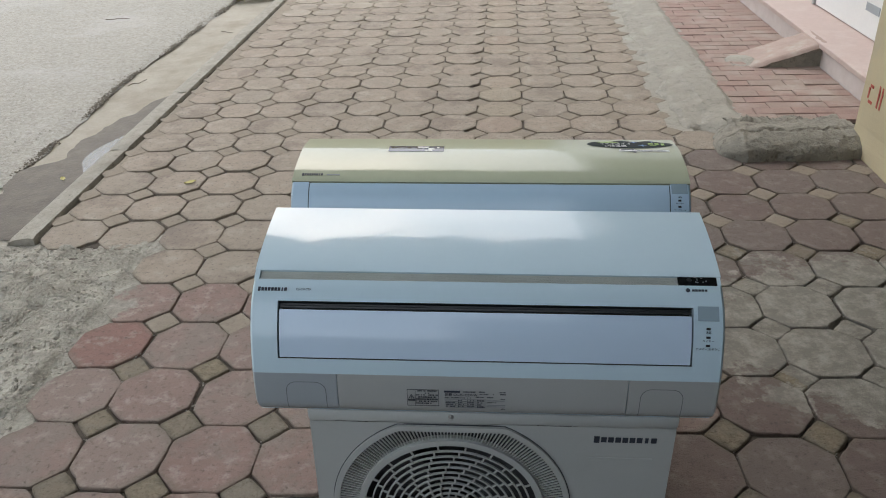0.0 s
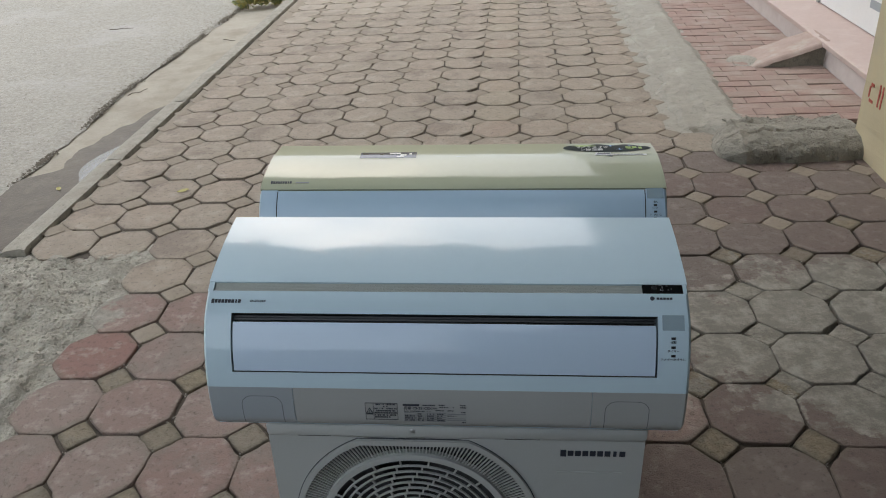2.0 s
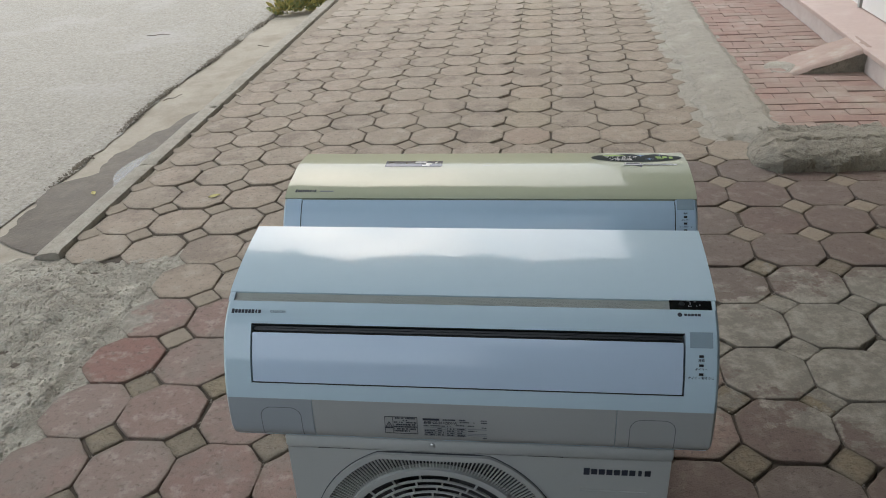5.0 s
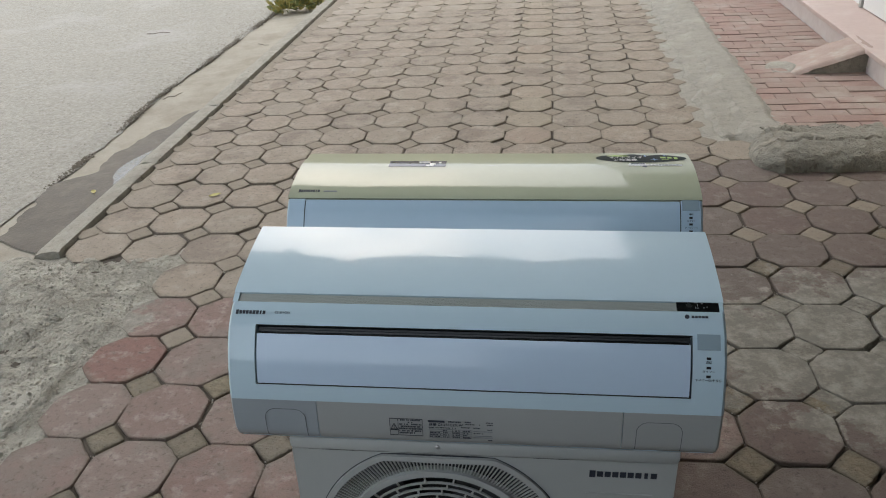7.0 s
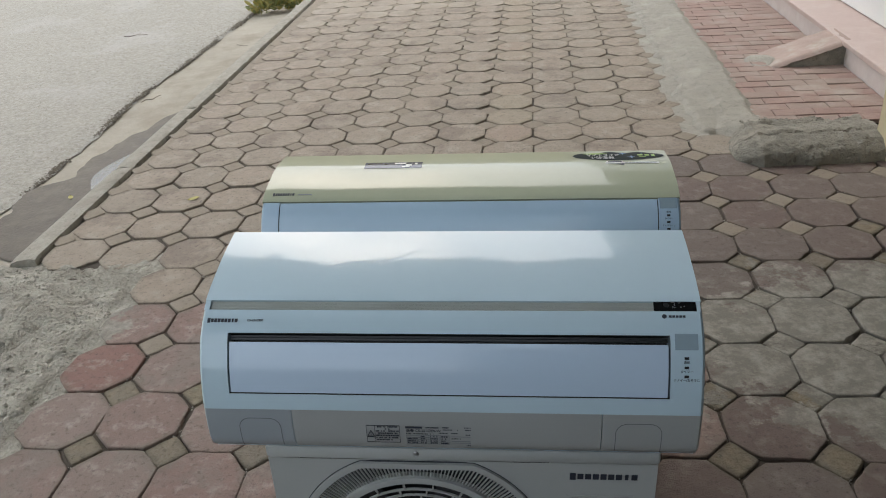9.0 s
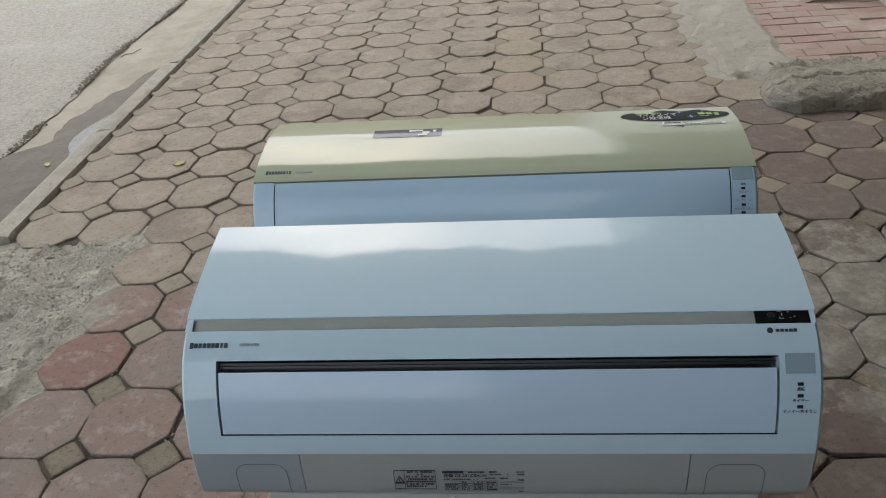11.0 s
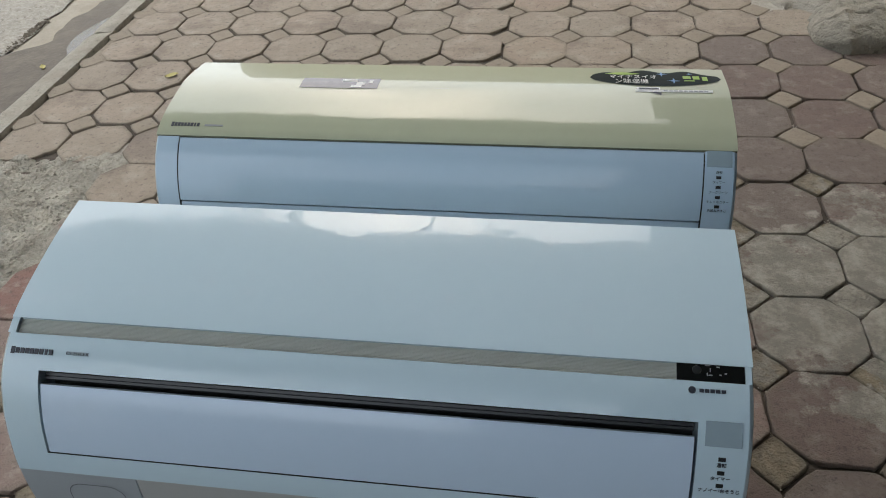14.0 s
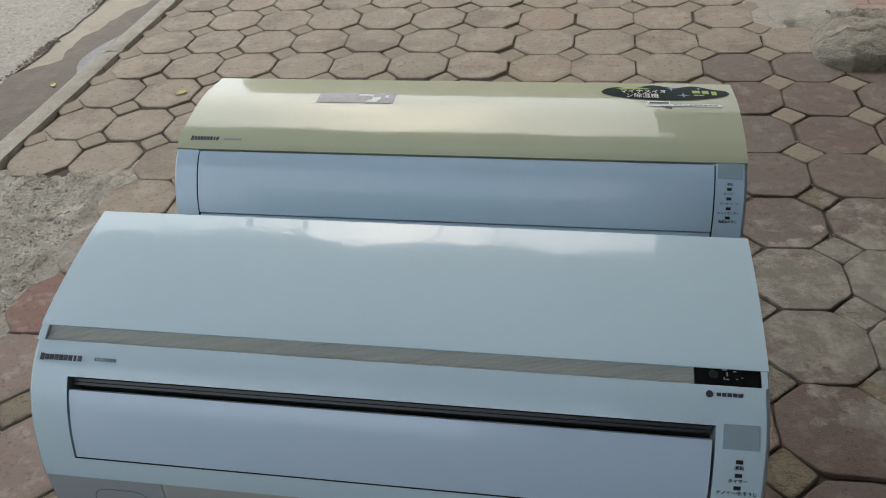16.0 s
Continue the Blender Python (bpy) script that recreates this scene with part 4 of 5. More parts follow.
def outdoor_unit(m, detail=True):
    """Body 0.655 wide; its top is at z = 0 before m, its front face at y = 0."""
    H = 0.553
    xa, xb = -0.3275, 0.3275
    unit = thing("outdoor_air_conditioner", m @ Matrix.Translation((0, 0, -H)), "white steel outdoor unit with a round fan grille", "air conditioner")
    fx, fz, R = -0.0725, H - 0.234, 0.226

    lo, hi = 0.03, H - 0.027
    part("side_panel", new_box(xa, fx - R, 0.004, 0.255, lo, hi), CASING, unit)
    part("side_panel", new_box(fx + R, xb, 0.004, 0.255, lo, hi), CASING, unit)
    part("fan_well", new_box(fx - R, fx + R, 0.07, 0.255, lo, hi), BLACK, unit, "dark well behind the grille")
    # front plate with a round hole
    bm = bmesh.new()
    corners = [math.atan2(z - fz, x - fx) for x in (xa, xb) for z in (lo, hi)]
    turns = sorted([2 * math.pi * k / 96 - math.pi for k in range(96)] + corners)
    outer, inner, deep = [], [], []
    for a in turns:
        c, s = math.cos(a), math.sin(a)
        q = min((xb - fx) / c if c > 1e-6 else 9, (xa - fx) / c if c < -1e-6 else 9, (hi - fz) / s if s > 1e-6 else 9, (lo - fz) / s if s < -1e-6 else 9)
        outer.append(bm.verts.new((fx + q * c, 0.0, fz + q * s)))
        r = min(R - 0.004, q - 0.001)
        inner.append(bm.verts.new((fx + r * c, 0.0, fz + r * s)))
        deep.append(bm.verts.new((fx + r * c, 0.06, fz + r * s)))
    for k in range(len(turns)):
        n = (k + 1) % len(turns)
        bm.faces.new((outer[k], inner[k], inner[n], outer[n]))
        bm.faces.new((inner[k], deep[k], deep[n], inner[n]))
    part("front_plate", bm, CASING, unit)
    for x in (xa, xb):
        bm = bmesh.new()
        bmesh.ops.create_cone(bm, cap_ends=True, segments=16, radius1=0.005, radius2=0.005, depth=hi - lo, matrix=Matrix.Translation((x + (0.0045 if x < 0 else -0.0045), 0.0048, (lo + hi) / 2)))
        part("folded_edge", bm, CASING, unit, smooth=True)
    part("top_cover", new_box(xa - 0.003, xb + 0.003, -0.003, 0.258, H - 0.027, H, bevel=0.007), CASING, unit, "folded steel top cover", True)
    # raised outline round the fan, flat at the top
    flat = H - 0.031
    def ring(bm, r0, r1, y0, y1, clip, n=128):
        rows = []
        for k in range(n):
            a = 2 * math.pi * k / n
            c, s = math.cos(a), math.sin(a)
            row = []
            for r, y in ((r0, y1), (r0, y0), (r1, y0), (r1, y1)):
                row.append(bm.verts.new((fx + r * c, y, min(fz + r * s, clip + (r - r1)))))
            rows.append(row)
        for k in range(n):
            a, b = rows[k], rows[(k + 1) % n]
            for q in range(3):
                bm.faces.new((a[q], a[q + 1], b[q + 1], b[q]))
        return bm
    grille = part("fan_grille", ring(bmesh.new(), R - 0.012, R - 0.001, -0.006, 0.004, flat), CASING, unit, "white plastic fan grille", True)
    part("outline", ring(bmesh.new(), R - 0.001, R + 0.0005, -0.0008, 0.002, flat + 0.0015), LINE, grille)
    # black ring added behind the ribs in place of the shade between them
    part("shroud", ring(bmesh.new(), R - 0.056, R - 0.006, 0.008, 0.02, H), BLACK, grille, "black ring added to darken the gaps behind the ribs")
    part("inner_ring", ring(bmesh.new(), R - 0.062, R - 0.050, -0.011, 0.006, H), CASING, grille, smooth=True)
    n = 196
    rib = bpy.data.meshes.new("rib")
    bm = box(bmesh.new(), 0, 1, -0.0022, 0.0008, -0.0009, 0.0009)
    bm.to_mesh(rib)
    bm.free()
    rib.materials.append(CASING)
    for k in range(n if detail else 0):
        a = 2 * math.pi * k / n
        r1 = R - 0.010
        if math.sin(a) > 0.5:
            r1 = min(r1, (flat - 0.006 - fz) / math.sin(a))
        ob = new("rib", rib)
        ob.parent = grille
        ob.matrix_local = Matrix.Translation((fx, -0.002, fz)) @ Matrix.Rotation(-a, 4, "Y") @ Matrix.Translation((R - 0.052, 0, 0)) @ Matrix.Diagonal((r1 - R + 0.052, 1, 1, 1))
    spoke = bpy.data.meshes.new("spoke")
    bm = box(bmesh.new(), -0.0064, 0.0064, -0.004, -0.001, -0.0015, 0.0015)
    bm.to_mesh(spoke)
    bm.free()
    spoke.materials.append(CASING)
    step_r = 0.0128
    radii = [R - 0.062 - step_r * k for k in range(1, 11)]
    for k, r in enumerate(radii):
        y = -0.012 - 0.004 * (k / 10)
        part("grille_ring", ring(bmesh.new(), r - 0.0014, r + 0.0014, y, y + 0.004, H, 80), CASING, grille)
        for q in range(20 if detail else 0):
            a = 2 * math.pi * q / 20 + math.pi / 2 - 0.17 + 0.064 * k
            ob = new("spoke", spoke)
            ob.parent = grille
            ob.matrix_local = Matrix.Translation((fx, 0, fz)) @ Matrix.Rotation(-a, 4, "Y") @ Matrix.Translation((r + step_r / 2, y + 0.004, 0))
    bm = bmesh.new()
    bmesh.ops.create_cone(bm, cap_ends=True, segments=40, radius1=0.036, radius2=0.032, depth=0.01, matrix=Matrix.Translation((fx, -0.014, fz)) @ Matrix.Rotation(radians(90), 4, "X"))
    part("grille_hub", bm, CASING, grille, smooth=True)
    for q in range(3):
        bm = bmesh.new()
        for k in range(12):
            a0 = 2 * math.pi * q / 3 + k * 0.11
            a1 = a0 + 0.11
            y0, y1 = 0.020 + 0.0025 * k, 0.020 + 0.0025 * (k + 1)
            bm.faces.new([bm.verts.new((fx + r * math.cos(a), y, fz + r * math.sin(a))) for r, a, y in ((0.05, a0, y0), (0.185, a0, y0), (0.185, a1, y1), (0.05, a1, y1))])
        part("fan_blade", bm, FAN, unit, "grey fan blade behind the grille")
    # screw, maker's mark, pressed line, feet
    bm = bmesh.new()
    bmesh.ops.create_uvsphere(bm, u_segments=16, v_segments=8, radius=0.0052, matrix=Matrix.Translation((-0.0715, -0.003, H - 0.0095)) @ Matrix.Diagonal((1, 0.5, 1, 1)))
    part("screw", bm, STEEL, unit, "steel cover screw", True)
    mark_blocks(unit, lambda x, w, hh: new_box(x - w / 2, x + w / 2, -0.0012, 0.0005, H - 0.055 - hh / 2, H - 0.055 + hh / 2), 0.183, 0.297, 0.0145)
    part("pressed_line", new_box(0.180, 0.292, -0.0016, 0.001, H - 0.102, H - 0.098, bevel=0.0007), CASING, unit)
    for x in (-0.25, 0.25):
        for y in (0.03, 0.21):
            part("foot", new_box(x - 0.05, x + 0.05, y - 0.025, y + 0.025, -0.012 if x < 0 else 0.0, 0.031, bevel=0.004), BLACK, unit, "black rubber foot")
    return unit, fx, fz, R, H


front_unit(STACK @ Matrix.Translation((0, 0, BASE)))
REAR = Matrix.Translation((-0.1095, 1.6, 0.6)) @ Matrix.Rotation(radians(1.0), 4, "Z") @ Matrix.Rotation(radians(1.2), 4, "Y")
rear, rear_line, rear_h = rear_unit(REAR @ Matrix.Translation((0, 0, -0.043)))
od, fx, fz, FR, OH = outdoor_unit(STACK @ Matrix.Translation((0.0155, 0.012, BASE - 0.0005)))
outdoor_unit(REAR @ Matrix.Translation((0, -0.045, -0.0435)), False)


# ---------------------------------------------------------------- street tree overhead
rng = random.Random(21)


def limb(bm, a, b, r0, r1, n=10, bend=0.25, seed=0):
    a, b = Vector(a), Vector(b)
    axis = (b - a).normalized()
    u = axis.orthogonal().normalized()
    v = axis.cross(u)
    rows = []
    for i in range(n + 1):
        t = i / n
        c = a.lerp(b, t) + bend * Vector((noise.noise(Vector((t * 2.5, seed, 0))), noise.noise(Vector((t * 2.5, seed, 5))), 0.4 * noise.noise(Vector((t * 2.5, seed, 9))))) * math.sin(math.pi * t)
        r = r0 + (r1 - r0) * t
        rows.append([bm.verts.new(c + r * (math.cos(k * math.pi / 4) * u + math.sin(k * math.pi / 4) * v)) for k in range(8)])
    for p, q in zip(rows, rows[1:]):
        for k in range(8):
            bm.faces.new((p[k], p[(k + 1) % 8], q[(k + 1) % 8], q[k]))


tree = thing("tree", pose(-2.05, 0.45, -0.05), "leafy street tree spreading over the sidewalk", "tree")
bm = bmesh.new()
limb(bm, (0, 0, -0.1), (0.25, 0.1, 4.3), 0.19, 0.13, 14, 0.15)
part("trunk", bm, BARK, tree, smooth=True)


def spread(p, k=1.5):
    """A place in the crown, drawn outwards and upwards from over the sidewalk."""
    return tuple(c + (q - c) * k for q, c in zip(p, (1.95, 0.80, 0.90)))


for k, tip in enumerate(((1.45, 3.9, 4.0), (1.0, 3.6, 4.6), (2.9, 3.0, 4.7), (2.6, -1.2, 4.7), (-0.6, 2.6, 4.6), (0.6, -1.6, 4.8), (1.75, 4.0, 4.25))):
    bm = bmesh.new()
    limb(bm, (0.25, 0.1, 4.25 - 0.04 * k), spread(tip), 0.075 - 0.006 * k, 0.008, 14, 0.6, k * 3.3)
    part("limb", bm, BARK, tree, smooth=True)
verts, faces = [], []
tries = 0
while len(faces) < 60000 and tries < 260000:
    tries += 1
    x, y = rng.uniform(-2.8, 3.6), rng.uniform(-1.9, 4.7)
    edge = 3.53 + 0.6 * noise.fractal(Vector((x * 1.3, 1.5, 0)), 1.0, 2.0, 5) + 0.16 * max(0, x - 2.2) - 0.35 * (x < 0.4)
    if y > edge or noise.noise(Vector((x * 1.2, y * 1.2, 2))) > 0.75:
        continue
    if rng.random() > 0.7 + 0.3 * min(1, (edge - y) / 0.25):
        continue
    c = Vector((x, y, 4.1 + 1.3 * rng.random() ** 1.5 + 0.25 * noise.noise(Vector((x * 0.9, y * 0.9, 0)))))
    d = Vector((rng.gauss(0, 1), rng.gauss(0, 1), rng.gauss(-0.4, 0.5))).normalized()
    s = d.cross(Vector((rng.gauss(0, 1), rng.gauss(0, 1), rng.gauss(0, 0.4)))).normalized()
    l, wd = rng.uniform(0.12, 0.28), rng.uniform(0.035, 0.075)
    if edge - y < 0.7:
        l, wd = l * 0.5, wd * 0.55
    elif len(faces) % 2:
        continue
    o = len(verts)
    c = Vector(spread(c))
    if c.x > 4.0 or c.x < -2.4:
        continue
    l, wd = l * 1.4, wd * 1.4
    verts += [c, c + d * l * 0.45 + s * wd, c + d * l, c + d * l * 0.45 - s * wd]
    faces.append((o, o + 1, o + 2, o + 3))
me = bpy.data.meshes.new("crown")
me.from_pydata(verts, [], faces)
me.materials.append(LEAF)
crown = new("crown", me)
crown.parent = tree

# ---------------------------------------------------------------- small things on the ground
def blade_clump(m, count, reach, size, seed):
    r = random.Random(seed)
    bm = bmesh.new()
    bm2 = bmesh.new()
    for k in range(count):
        a, up = r.uniform(0, 6.283), r.uniform(0.15, 1.3)
        d = Vector((math.cos(a) * math.cos(up), math.sin(a) * math.cos(up), math.sin(up)))
        c = d * reach * r.uniform(0.25, 1.0)
        c.z = abs(c.z) + 0.01
        s = d.cross(Vector((r.gauss(0, 1), r.gauss(0, 1), r.gauss(0, 1)))).normalized()
        l, w = size * r.uniform(0.6, 1.3), size * r.uniform(0.25, 0.5)
        b = bm if r.random() < 0.4 else bm2
        b.faces.new([b.verts.new(p) for p in (c, c + d * l * 0.4 + s * w, c + d * l, c + d * l * 0.4 - s * w)])
    return bm, bm2


weeds = thing("weed_clump", pose(-2.47, 7.95, -0.1), "clump of green and yellow weeds in the gutter", "plant")
for k, (dx, dy) in enumerate(((-0.16, -0.04), (0.0, 0.06), (0.14, 0.1))):
    g, yl = blade_clump(None, 190, 0.17, 0.055, 30 + k)
    for b in (g, yl):
        b.transform(Matrix.Translation((dx, dy, 0)))
    part("leaves", g, WEED, weeds)
    part("dry_leaves", yl, LEAF_DRY, weeds, "yellow and pale dry leaves")


def fallen_leaf(x, y, z, size, turn, name, label, material):
    bm = bmesh.new()
    rows = []
    for i in range(7):
        t = i / 6
        w = 0.32 * math.sin(math.pi * t) ** 0.8 + 0.01
        rows.append([bm.verts.new((size * (t - 0.5), size * w * s, size * (0.08 * abs(s) + 0.10 * t * t))) for s in (-1, 0, 1)])
    for a, b in zip(rows, rows[1:]):
        for k in range(2):
            bm.faces.new((a[k], b[k], b[k + 1], a[k + 1]))
    ob = mesh_object(name, bm, material)
    ob.matrix_world = pose(x, y, z, 0, 0, turn)
    return tagged(ob, label, "leaf")


fallen_leaf(-1.545, 3.30, 0.003, 0.055, 20, "fallen_leaf", "small yellow fallen leaf lying on the pavers", LEAF_DRY)
fallen_leaf(-2.32, 3.55, -0.086, 0.04, 130, "fallen_leaf", "small wilted leaf in the wet gutter", LEAF_DRY)


def twig(x, y, z, length, turn, seed):
    bm = bmesh.new()
    limb(bm, (-length / 2, 0, 0.004), (length / 2, 0, 0.006), 0.0035, 0.002, 8, 0.02, seed)
    ob = mesh_object("twig", bm, BARK, True)
    ob.matrix_world = pose(x, y, z, 0, 0, turn)
    return tagged(ob, "thin dry twig on the road surface", "twig", "twigs on the road")


twig(-3.6, 7.1, -0.078, 0.22, 5, 1)
twig(-2.42, 6.6, -0.096, 0.14, -30, 2)
twig(-2.62, 5.2, -0.098, 0.16, 60, 3)

rng = random.Random(77)


def grit(name, count, place, lo, hi, material, label, category):
    verts, faces = [], []
    for _ in range(count):
        x, y, z = place()
        s = lo * (hi / lo) ** rng.random()
        o = len(verts)
        turn = Matrix.Rotation(rng.uniform(0, 6.28), 3, "Z") @ Matrix.Rotation(rng.uniform(-0.5, 0.5), 3, "X")
        for p in ((1, 0, 0), (0, 0.8, 0), (-1, 0.1, 0), (0, -0.9, 0), (0.1, 0, 0.7), (0, 0, -0.5)):
            verts.append(turn @ (Vector(p) * s * rng.uniform(0.7, 1.2)) + Vector((x, y, z)))
        faces += [tuple(o + i for i in f) for f in ((0, 1, 4), (1, 2, 4), (2, 3, 4), (3, 0, 4), (1, 0, 5), (2, 1, 5), (3, 2, 5), (0, 3, 5))]
    me = bpy.data.meshes.new(name)
    me.from_pydata(verts, [], faces)
    me.materials.append(material)
    return tagged(new(name, me), label, category, kind="stuff")


def edge_place():
    """A place along the crumbling edge of the asphalt, where the crumbs lie in clusters."""
    while True:
        y = rng.uniform(2.5, 12)
        if rng.random() < 0.25 + 1.6 * noise.noise(Vector((y * 2.2, 7, 0))) + 0.25 * (y > 5):
            return -2.735 + 0.10 * min(1, max(0, (5.2 - y) / 1.2)) + rng.gauss(0, 0.016), y, -0.094


# dark crumbs, dense enough to draw the shaded line of the asphalt step too
grit("road_edge_crumbs", 4200, edge_place, 0.003, 0.014, CRUMB, "dark crumbs lying along the broken edge of the asphalt, doubling as its step shade", "gravel")
grit("road_grit", 3500, lambda: (-2.76 + rng.gauss(0, 0.03) - 0.15 * rng.random() ** 3, rng.uniform(2.5, 9), -0.092), 0.002, 0.009, STONE, "crumbled grit along the edge of the asphalt", "gravel")
grit("loose_stones", 2200, lambda: (-2.75 - 3.5 * rng.random() ** 2, rng.uniform(2.5, 9), -0.080), 0.002, 0.009, STONE, "loose stones scattered on the road", "gravel")
grit("patch_gravel", 3200, lambda: ((lambda x, y: (x, y, patch_height(x, y)))(rng.uniform(-2.3, -1.46), rng.uniform(1.2, 2.7))), 0.002, 0.010, STONE, "gravel stuck in the rough concrete patch", "gravel")
grit("ledge_rubble", 420, lambda: (lambda x, y: (x, y, bed_height(x, y) + 0.002))(rng.uniform(1.05, 1.58), rng.uniform(3.76, 4.12)), 0.002, 0.008, LEDGE, "crumbs of broken concrete on the ledge", "rubble")
grit("joint_sand", 1400, lambda: (GX + P * (rng.randrange(-8, 4) + 0.5) + rng.gauss(0, 0.02), GY + P * (rng.randrange(-1, 6) + 0.5) + rng.choice((-1, 1)) * 0.068 + rng.gauss(0, 0.008), -0.004), 0.002, 0.005, STONE, "sand and grit in the joints of the pavers", "sand")


# ---------------------------------------------------------------- pieces of the paving
def ring_piece(corners, top, depth, chamfer, seed=0):
    """A worn paver with the outline corners, a rounded uneven border and a faintly wavy face."""
    bm = bmesh.new()
    rows = []
    for d, z in ((0.0, top - depth), (0.0, top - chamfer * 1.3), (chamfer * 0.45, top - chamfer * 0.35), (chamfer * 1.3, top)):
        row = []
        for x, y in corners:
            k = 1 - d / math.hypot(x, y)
            row.append(bm.verts.new((x * k, y * k, z + 0.0012 * noise.noise(Vector((x * 30, y * 30, seed + d * 90))) * (z > top - chamfer))))
        rows.append(row)
    n = len(corners)
    for a, b in zip(rows, rows[1:]):
        for i in range(n):
            bm.faces.new((a[i], a[(i + 1) % n], b[(i + 1) % n], b[i]))
    mid = bm.verts.new((0, 0, top + 0.0006))
    for i in range(n):
        bm.faces.new((rows[-1][i], rows[-1][(i + 1) % n], mid))
    me = bpy.data.meshes.new("paver")
    bm.normal_update()
    bm.to_mesh(me)
    bm.free()
    return me


def chipped(pts, r, cuts=4):
    """An outline with rounded corners and worn, uneven edges."""
    out = []
    n = len(pts)
    wear = r.uniform(0, 50)
    for i in range(n):
        (xp, yp), (x0, y0), (x1, y1) = pts[i - 1], pts[i], pts[(i + 1) % n]
        out.append((x0 + (xp + x1 - 2 * x0) * 0.035, y0 + (yp + y1 - 2 * y0) * 0.035))
        for c in range(1, cuts):
            t = c / cuts + r.uniform(-0.06, 0.06)
            x, y = x0 + (x1 - x0) * t, y0 + (y1 - y0) * t
            k = 1 - max(0, noise.noise(Vector((x * 18 + wear, y * 18, wear)))) * 0.05 - r.choice((0, 0, 0.006, 0.03)) * r.random()
            out.append((x * k, y * k))
    return out


def octagon(r):
    s, e = 0.058, P / 2 - 0.0016
    pts = [(-s, -e), (s, -e), (e, -s), (e, s), (s, e), (-s, e), (-e, s), (-e, -s)]
    return chipped([(x + r.uniform(-0.0045, 0.0045), y + r.uniform(-0.0045, 0.0045)) for x, y in pts], r)


def diamond(r):
    d = P / 2 - 0.058 - 0.0018
    return chipped([(x + r.uniform(-0.005, 0.005), y + r.uniform(-0.005, 0.005)) for x, y in ((0, -d), (d, 0), (0, d), (-d, 0))], r, 5)


rng = random.Random(11)
OCTS = [ring_piece(octagon(rng), 0, 0.05, 0.0032, k) for k in range(9)]
DIAS = [ring_piece(diamond(rng), 0, 0.05, 0.0042, k) for k in range(9)]
OCTS_SAND = [me.copy() for me in OCTS]
OCTS_SHADED = [me.copy() for me in OCTS]
OCTS_MID = [me.copy() for me in OCTS]
OCTS_RED = [me.copy() for me in OCTS]
for made, tone in ((OCTS, PAVER), (OCTS_MID, PAVER_MID), (OCTS_RED, PAVER_RED), (OCTS_SAND, PAVER_SAND), (OCTS_SHADED, PAVER_SHADED)):
    for me in made:
        me.materials.append(tone)
DIAS_MID = [me.copy() for me in DIAS]
for made, tone in ((DIAS, INSERT), (DIAS_MID, INSERT_REST)):
    for me in made:
        me.materials.append(tone)


def laid(i, j, half):
    """Place of the paver in column i, row j, or None where there is no paving."""
    x, y = GX + P * (i + half), GY + P * (j + half)
    if x < -0.225:
        t = min(max((y - 2.4) / 1.5, 0), 1)
        y += 0.03 * t * t * (3 - 2 * t)
    if x < (-2.0 if half else -1.9) or x > 2.1:
        return None
    if x < -1.42 and y < 2.78:
        return None
    if x > (0.84 if half else 0.87) and y > (3.95 if x < 1.0 else 3.58):
        return None
    return x, y


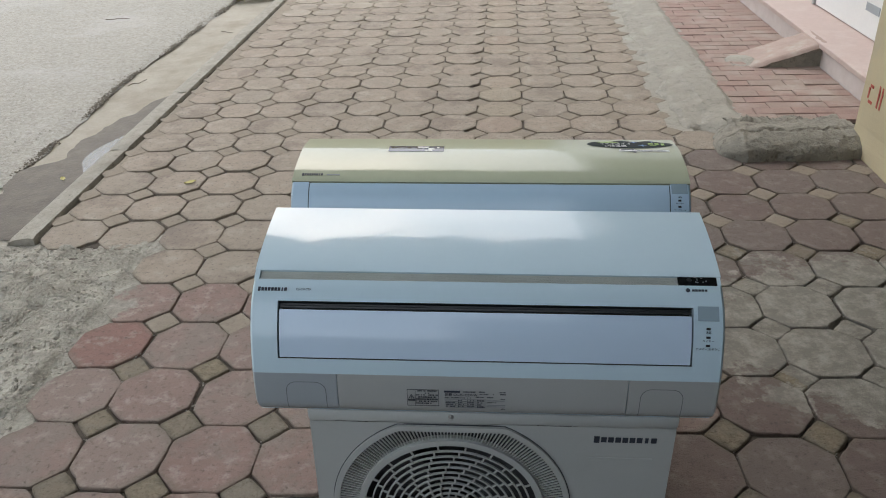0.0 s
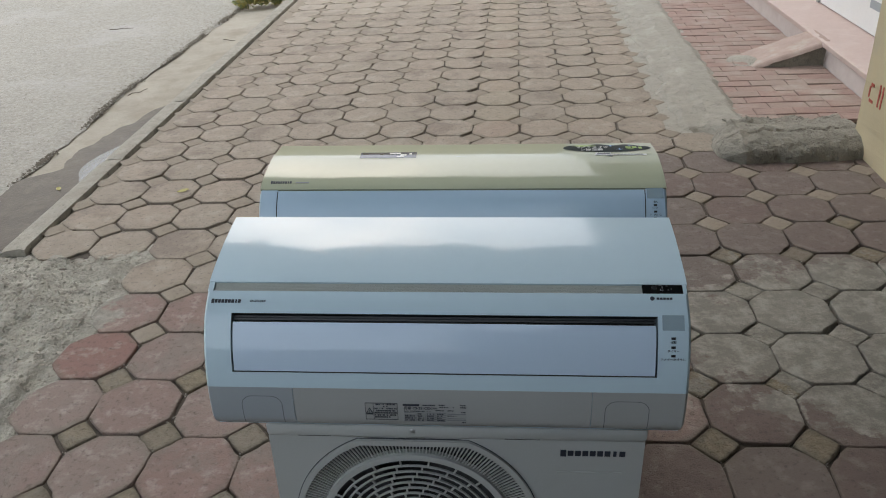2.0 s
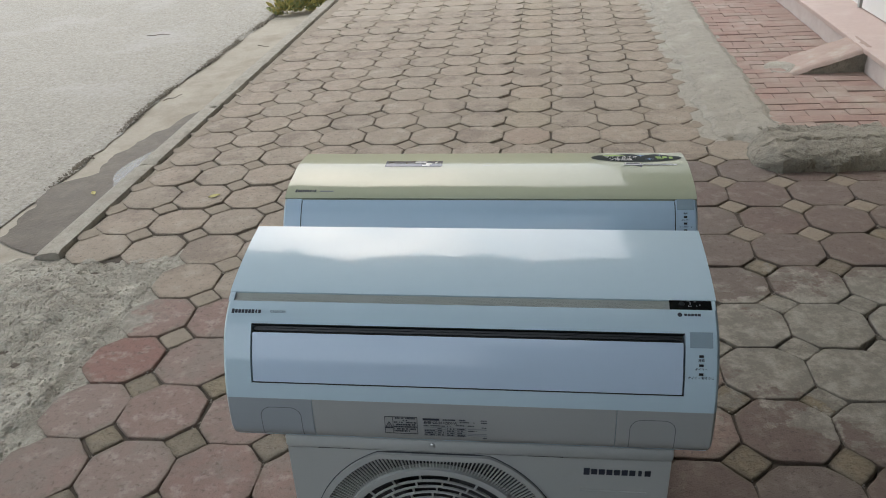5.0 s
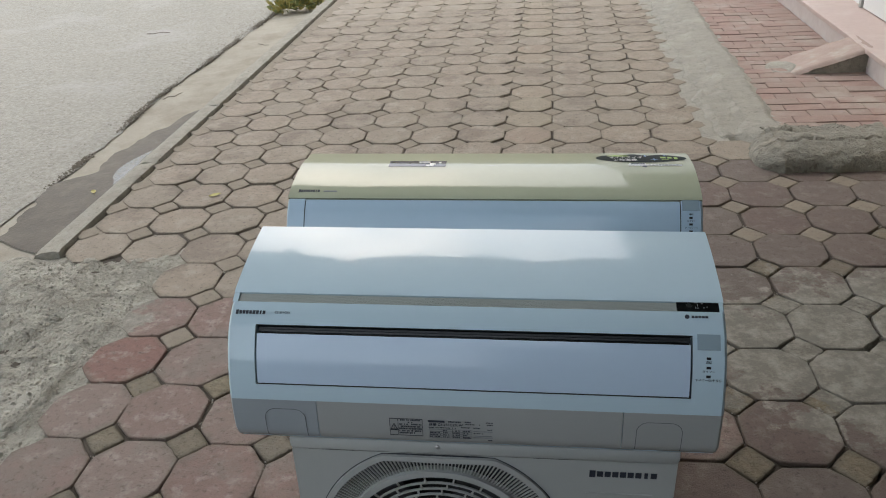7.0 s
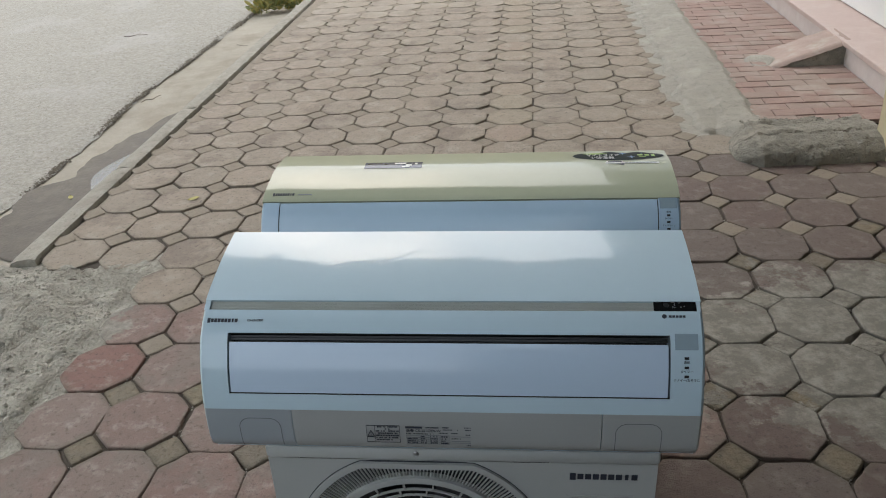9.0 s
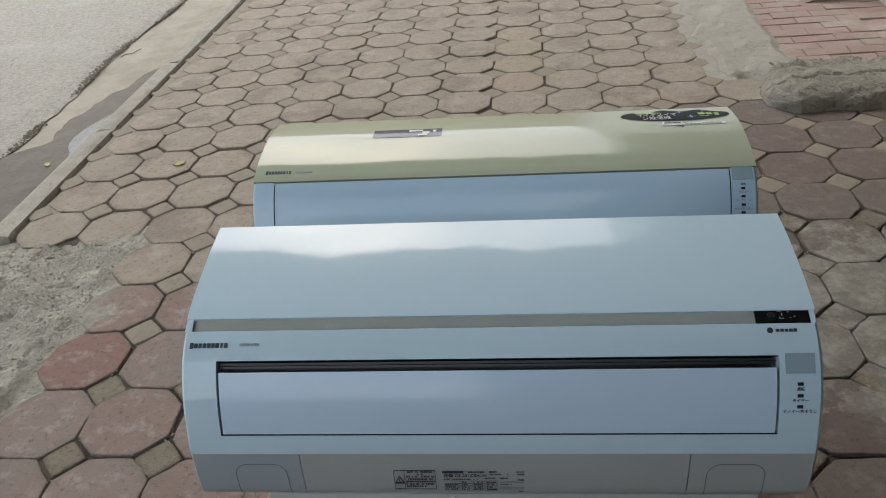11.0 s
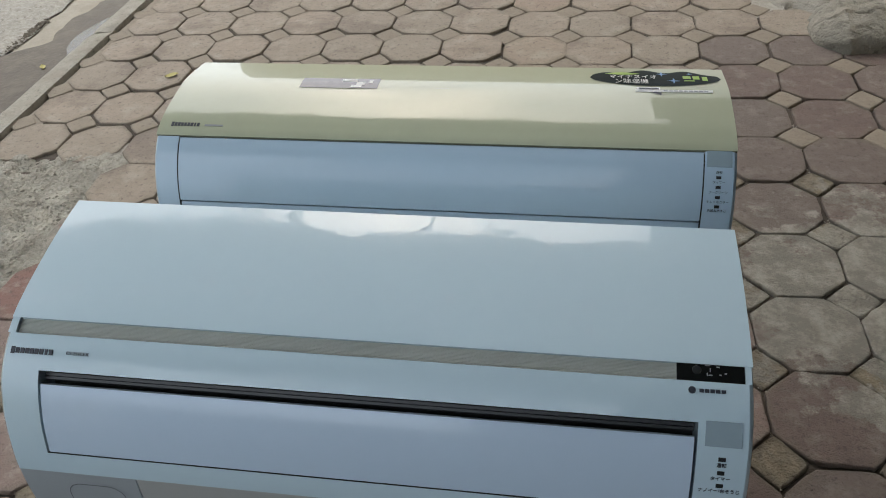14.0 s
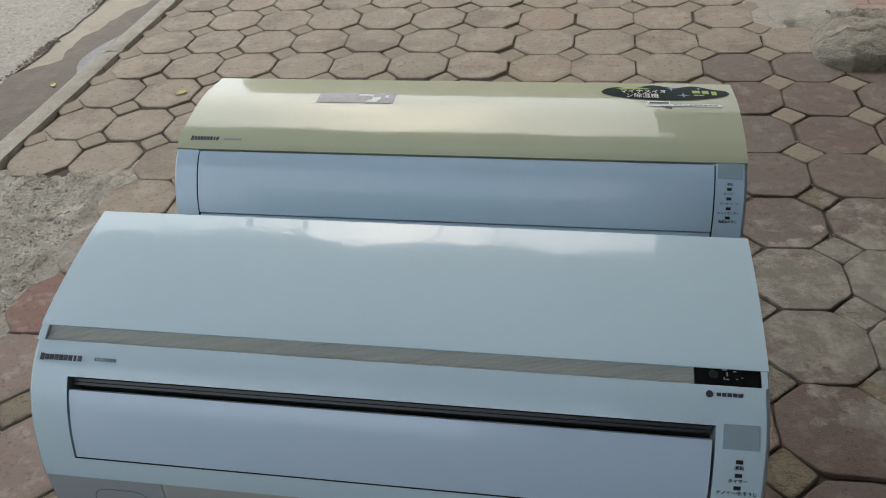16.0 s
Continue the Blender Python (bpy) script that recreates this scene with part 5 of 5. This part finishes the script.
pieces = []
for half, shapes in ((0, OCTS), (0.5, DIAS)):
    for i in range(-12, 8):
        for j in range(-3, 45):
            at = laid(i, j, half)
            if at:
                pieces.append((at[0] + rng.uniform(-0.002, 0.002), at[1] + rng.uniform(-0.002, 0.002), half, rng.randrange(9), rng.uniform(-0.002, 0.002) - (0.002 if half else 0), rng.uniform(-0.6, 0.6), rng.uniform(-0.6, 0.6), rng.choice((0, 90, 180, 270))))
rest = {0: ([], []), 0.5: ([], [])}
count = {0: 0, 0.5: 0}
for x, y, half, k, dz, rx, ry, rz in sorted(pieces, key=lambda p: (p[1] < 1.2) * 100 + p[1] + 0.3 * abs(p[0])):
    m = pose(x, y, dz, rx, ry, rz)
    me = (OCTS if half == 0 else DIAS)[k]
    if half == 0 and y + 0.35 * noise.noise(Vector((x * 2, y * 2, 0))) > 2.65 + 0.25 * x + 0.8 * (x > 0.8):
        me = OCTS_MID[k]
    # pavers right of the units take the copy with shade in its colour
    if half == 0 and x > (0.5 if y > 1.75 else 0.3) and y < 3.75:
        me = OCTS_SHADED[k]
    if half and y > 2.5 + 0.4 * x:
        me = DIAS_MID[k]
    if half == 0 and abs(x - GX + 3 * P) < 0.05 and 3.2 < y < 9 and k < 7:
        me = OCTS_SAND[k]
    if half == 0 and math.hypot(x + 1.359, y - 2.033) < 0.1:
        me = OCTS_RED[k]
    if count[half] < 300:
        ob = new("paver" if half == 0 else "square_paver", me)
        ob.parent = pavement
        ob.matrix_local = m
        count[half] += 1
    else:
        vs, fs = rest[half]
        o = len(vs)
        vs.extend(m @ v.co for v in me.vertices)
        fs.extend([q + o for q in f.vertices] for f in me.polygons)
for half, name, mt in ((0, "far_pavers", PAVER_REST), (0.5, "far_square_pavers", INSERT_REST)):
    me = bpy.data.meshes.new(name)
    me.from_pydata(rest[half][0], [], rest[half][1])
    me.materials.append(mt)
    ob = new(name, me)
    ob.parent = pavement
    tagged(ob, kind="stuff")

# bricks before the doorstep
bricks = struct("brick_floor", new_box(1.165, 1.89, 4.05, 20, -0.04, -0.014), SOIL, "floor of weathered pink bricks before the doorstep", "brick floor")
BRICKS = []
for k in range(6):
    e = 0.0025
    l, d = 0.1013, 0.0462
    BRICKS.append(ring_piece([(-l + rng.uniform(-e, e), -d + rng.uniform(-e, e)), (l + rng.uniform(-e, e), -d), (l, d + rng.uniform(-e, e)), (-l, d)], 0, 0.04, 0.004, k))
    BRICKS[-1].materials.append(BRICK)
n = 0
for j in range(75):
    y = 4.1 + 0.0985 * j
    x = 1.17 + 0.1 - (0.1 if j % 2 else 0)
    while x < 1.9 and n < 300:
        if x > 1.15:
            ob = new("brick", BRICKS[rng.randrange(6)])
            ob.parent = bricks
            ob.matrix_local = pose(min(x, 1.78), y, 0.006 + rng.uniform(-0.003, 0.003), rng.uniform(-1, 1), rng.uniform(-0.8, 0.8), rng.choice((0, 180)) + rng.uniform(-0.7, 0.7))
            n += 1
        x += 0.2035
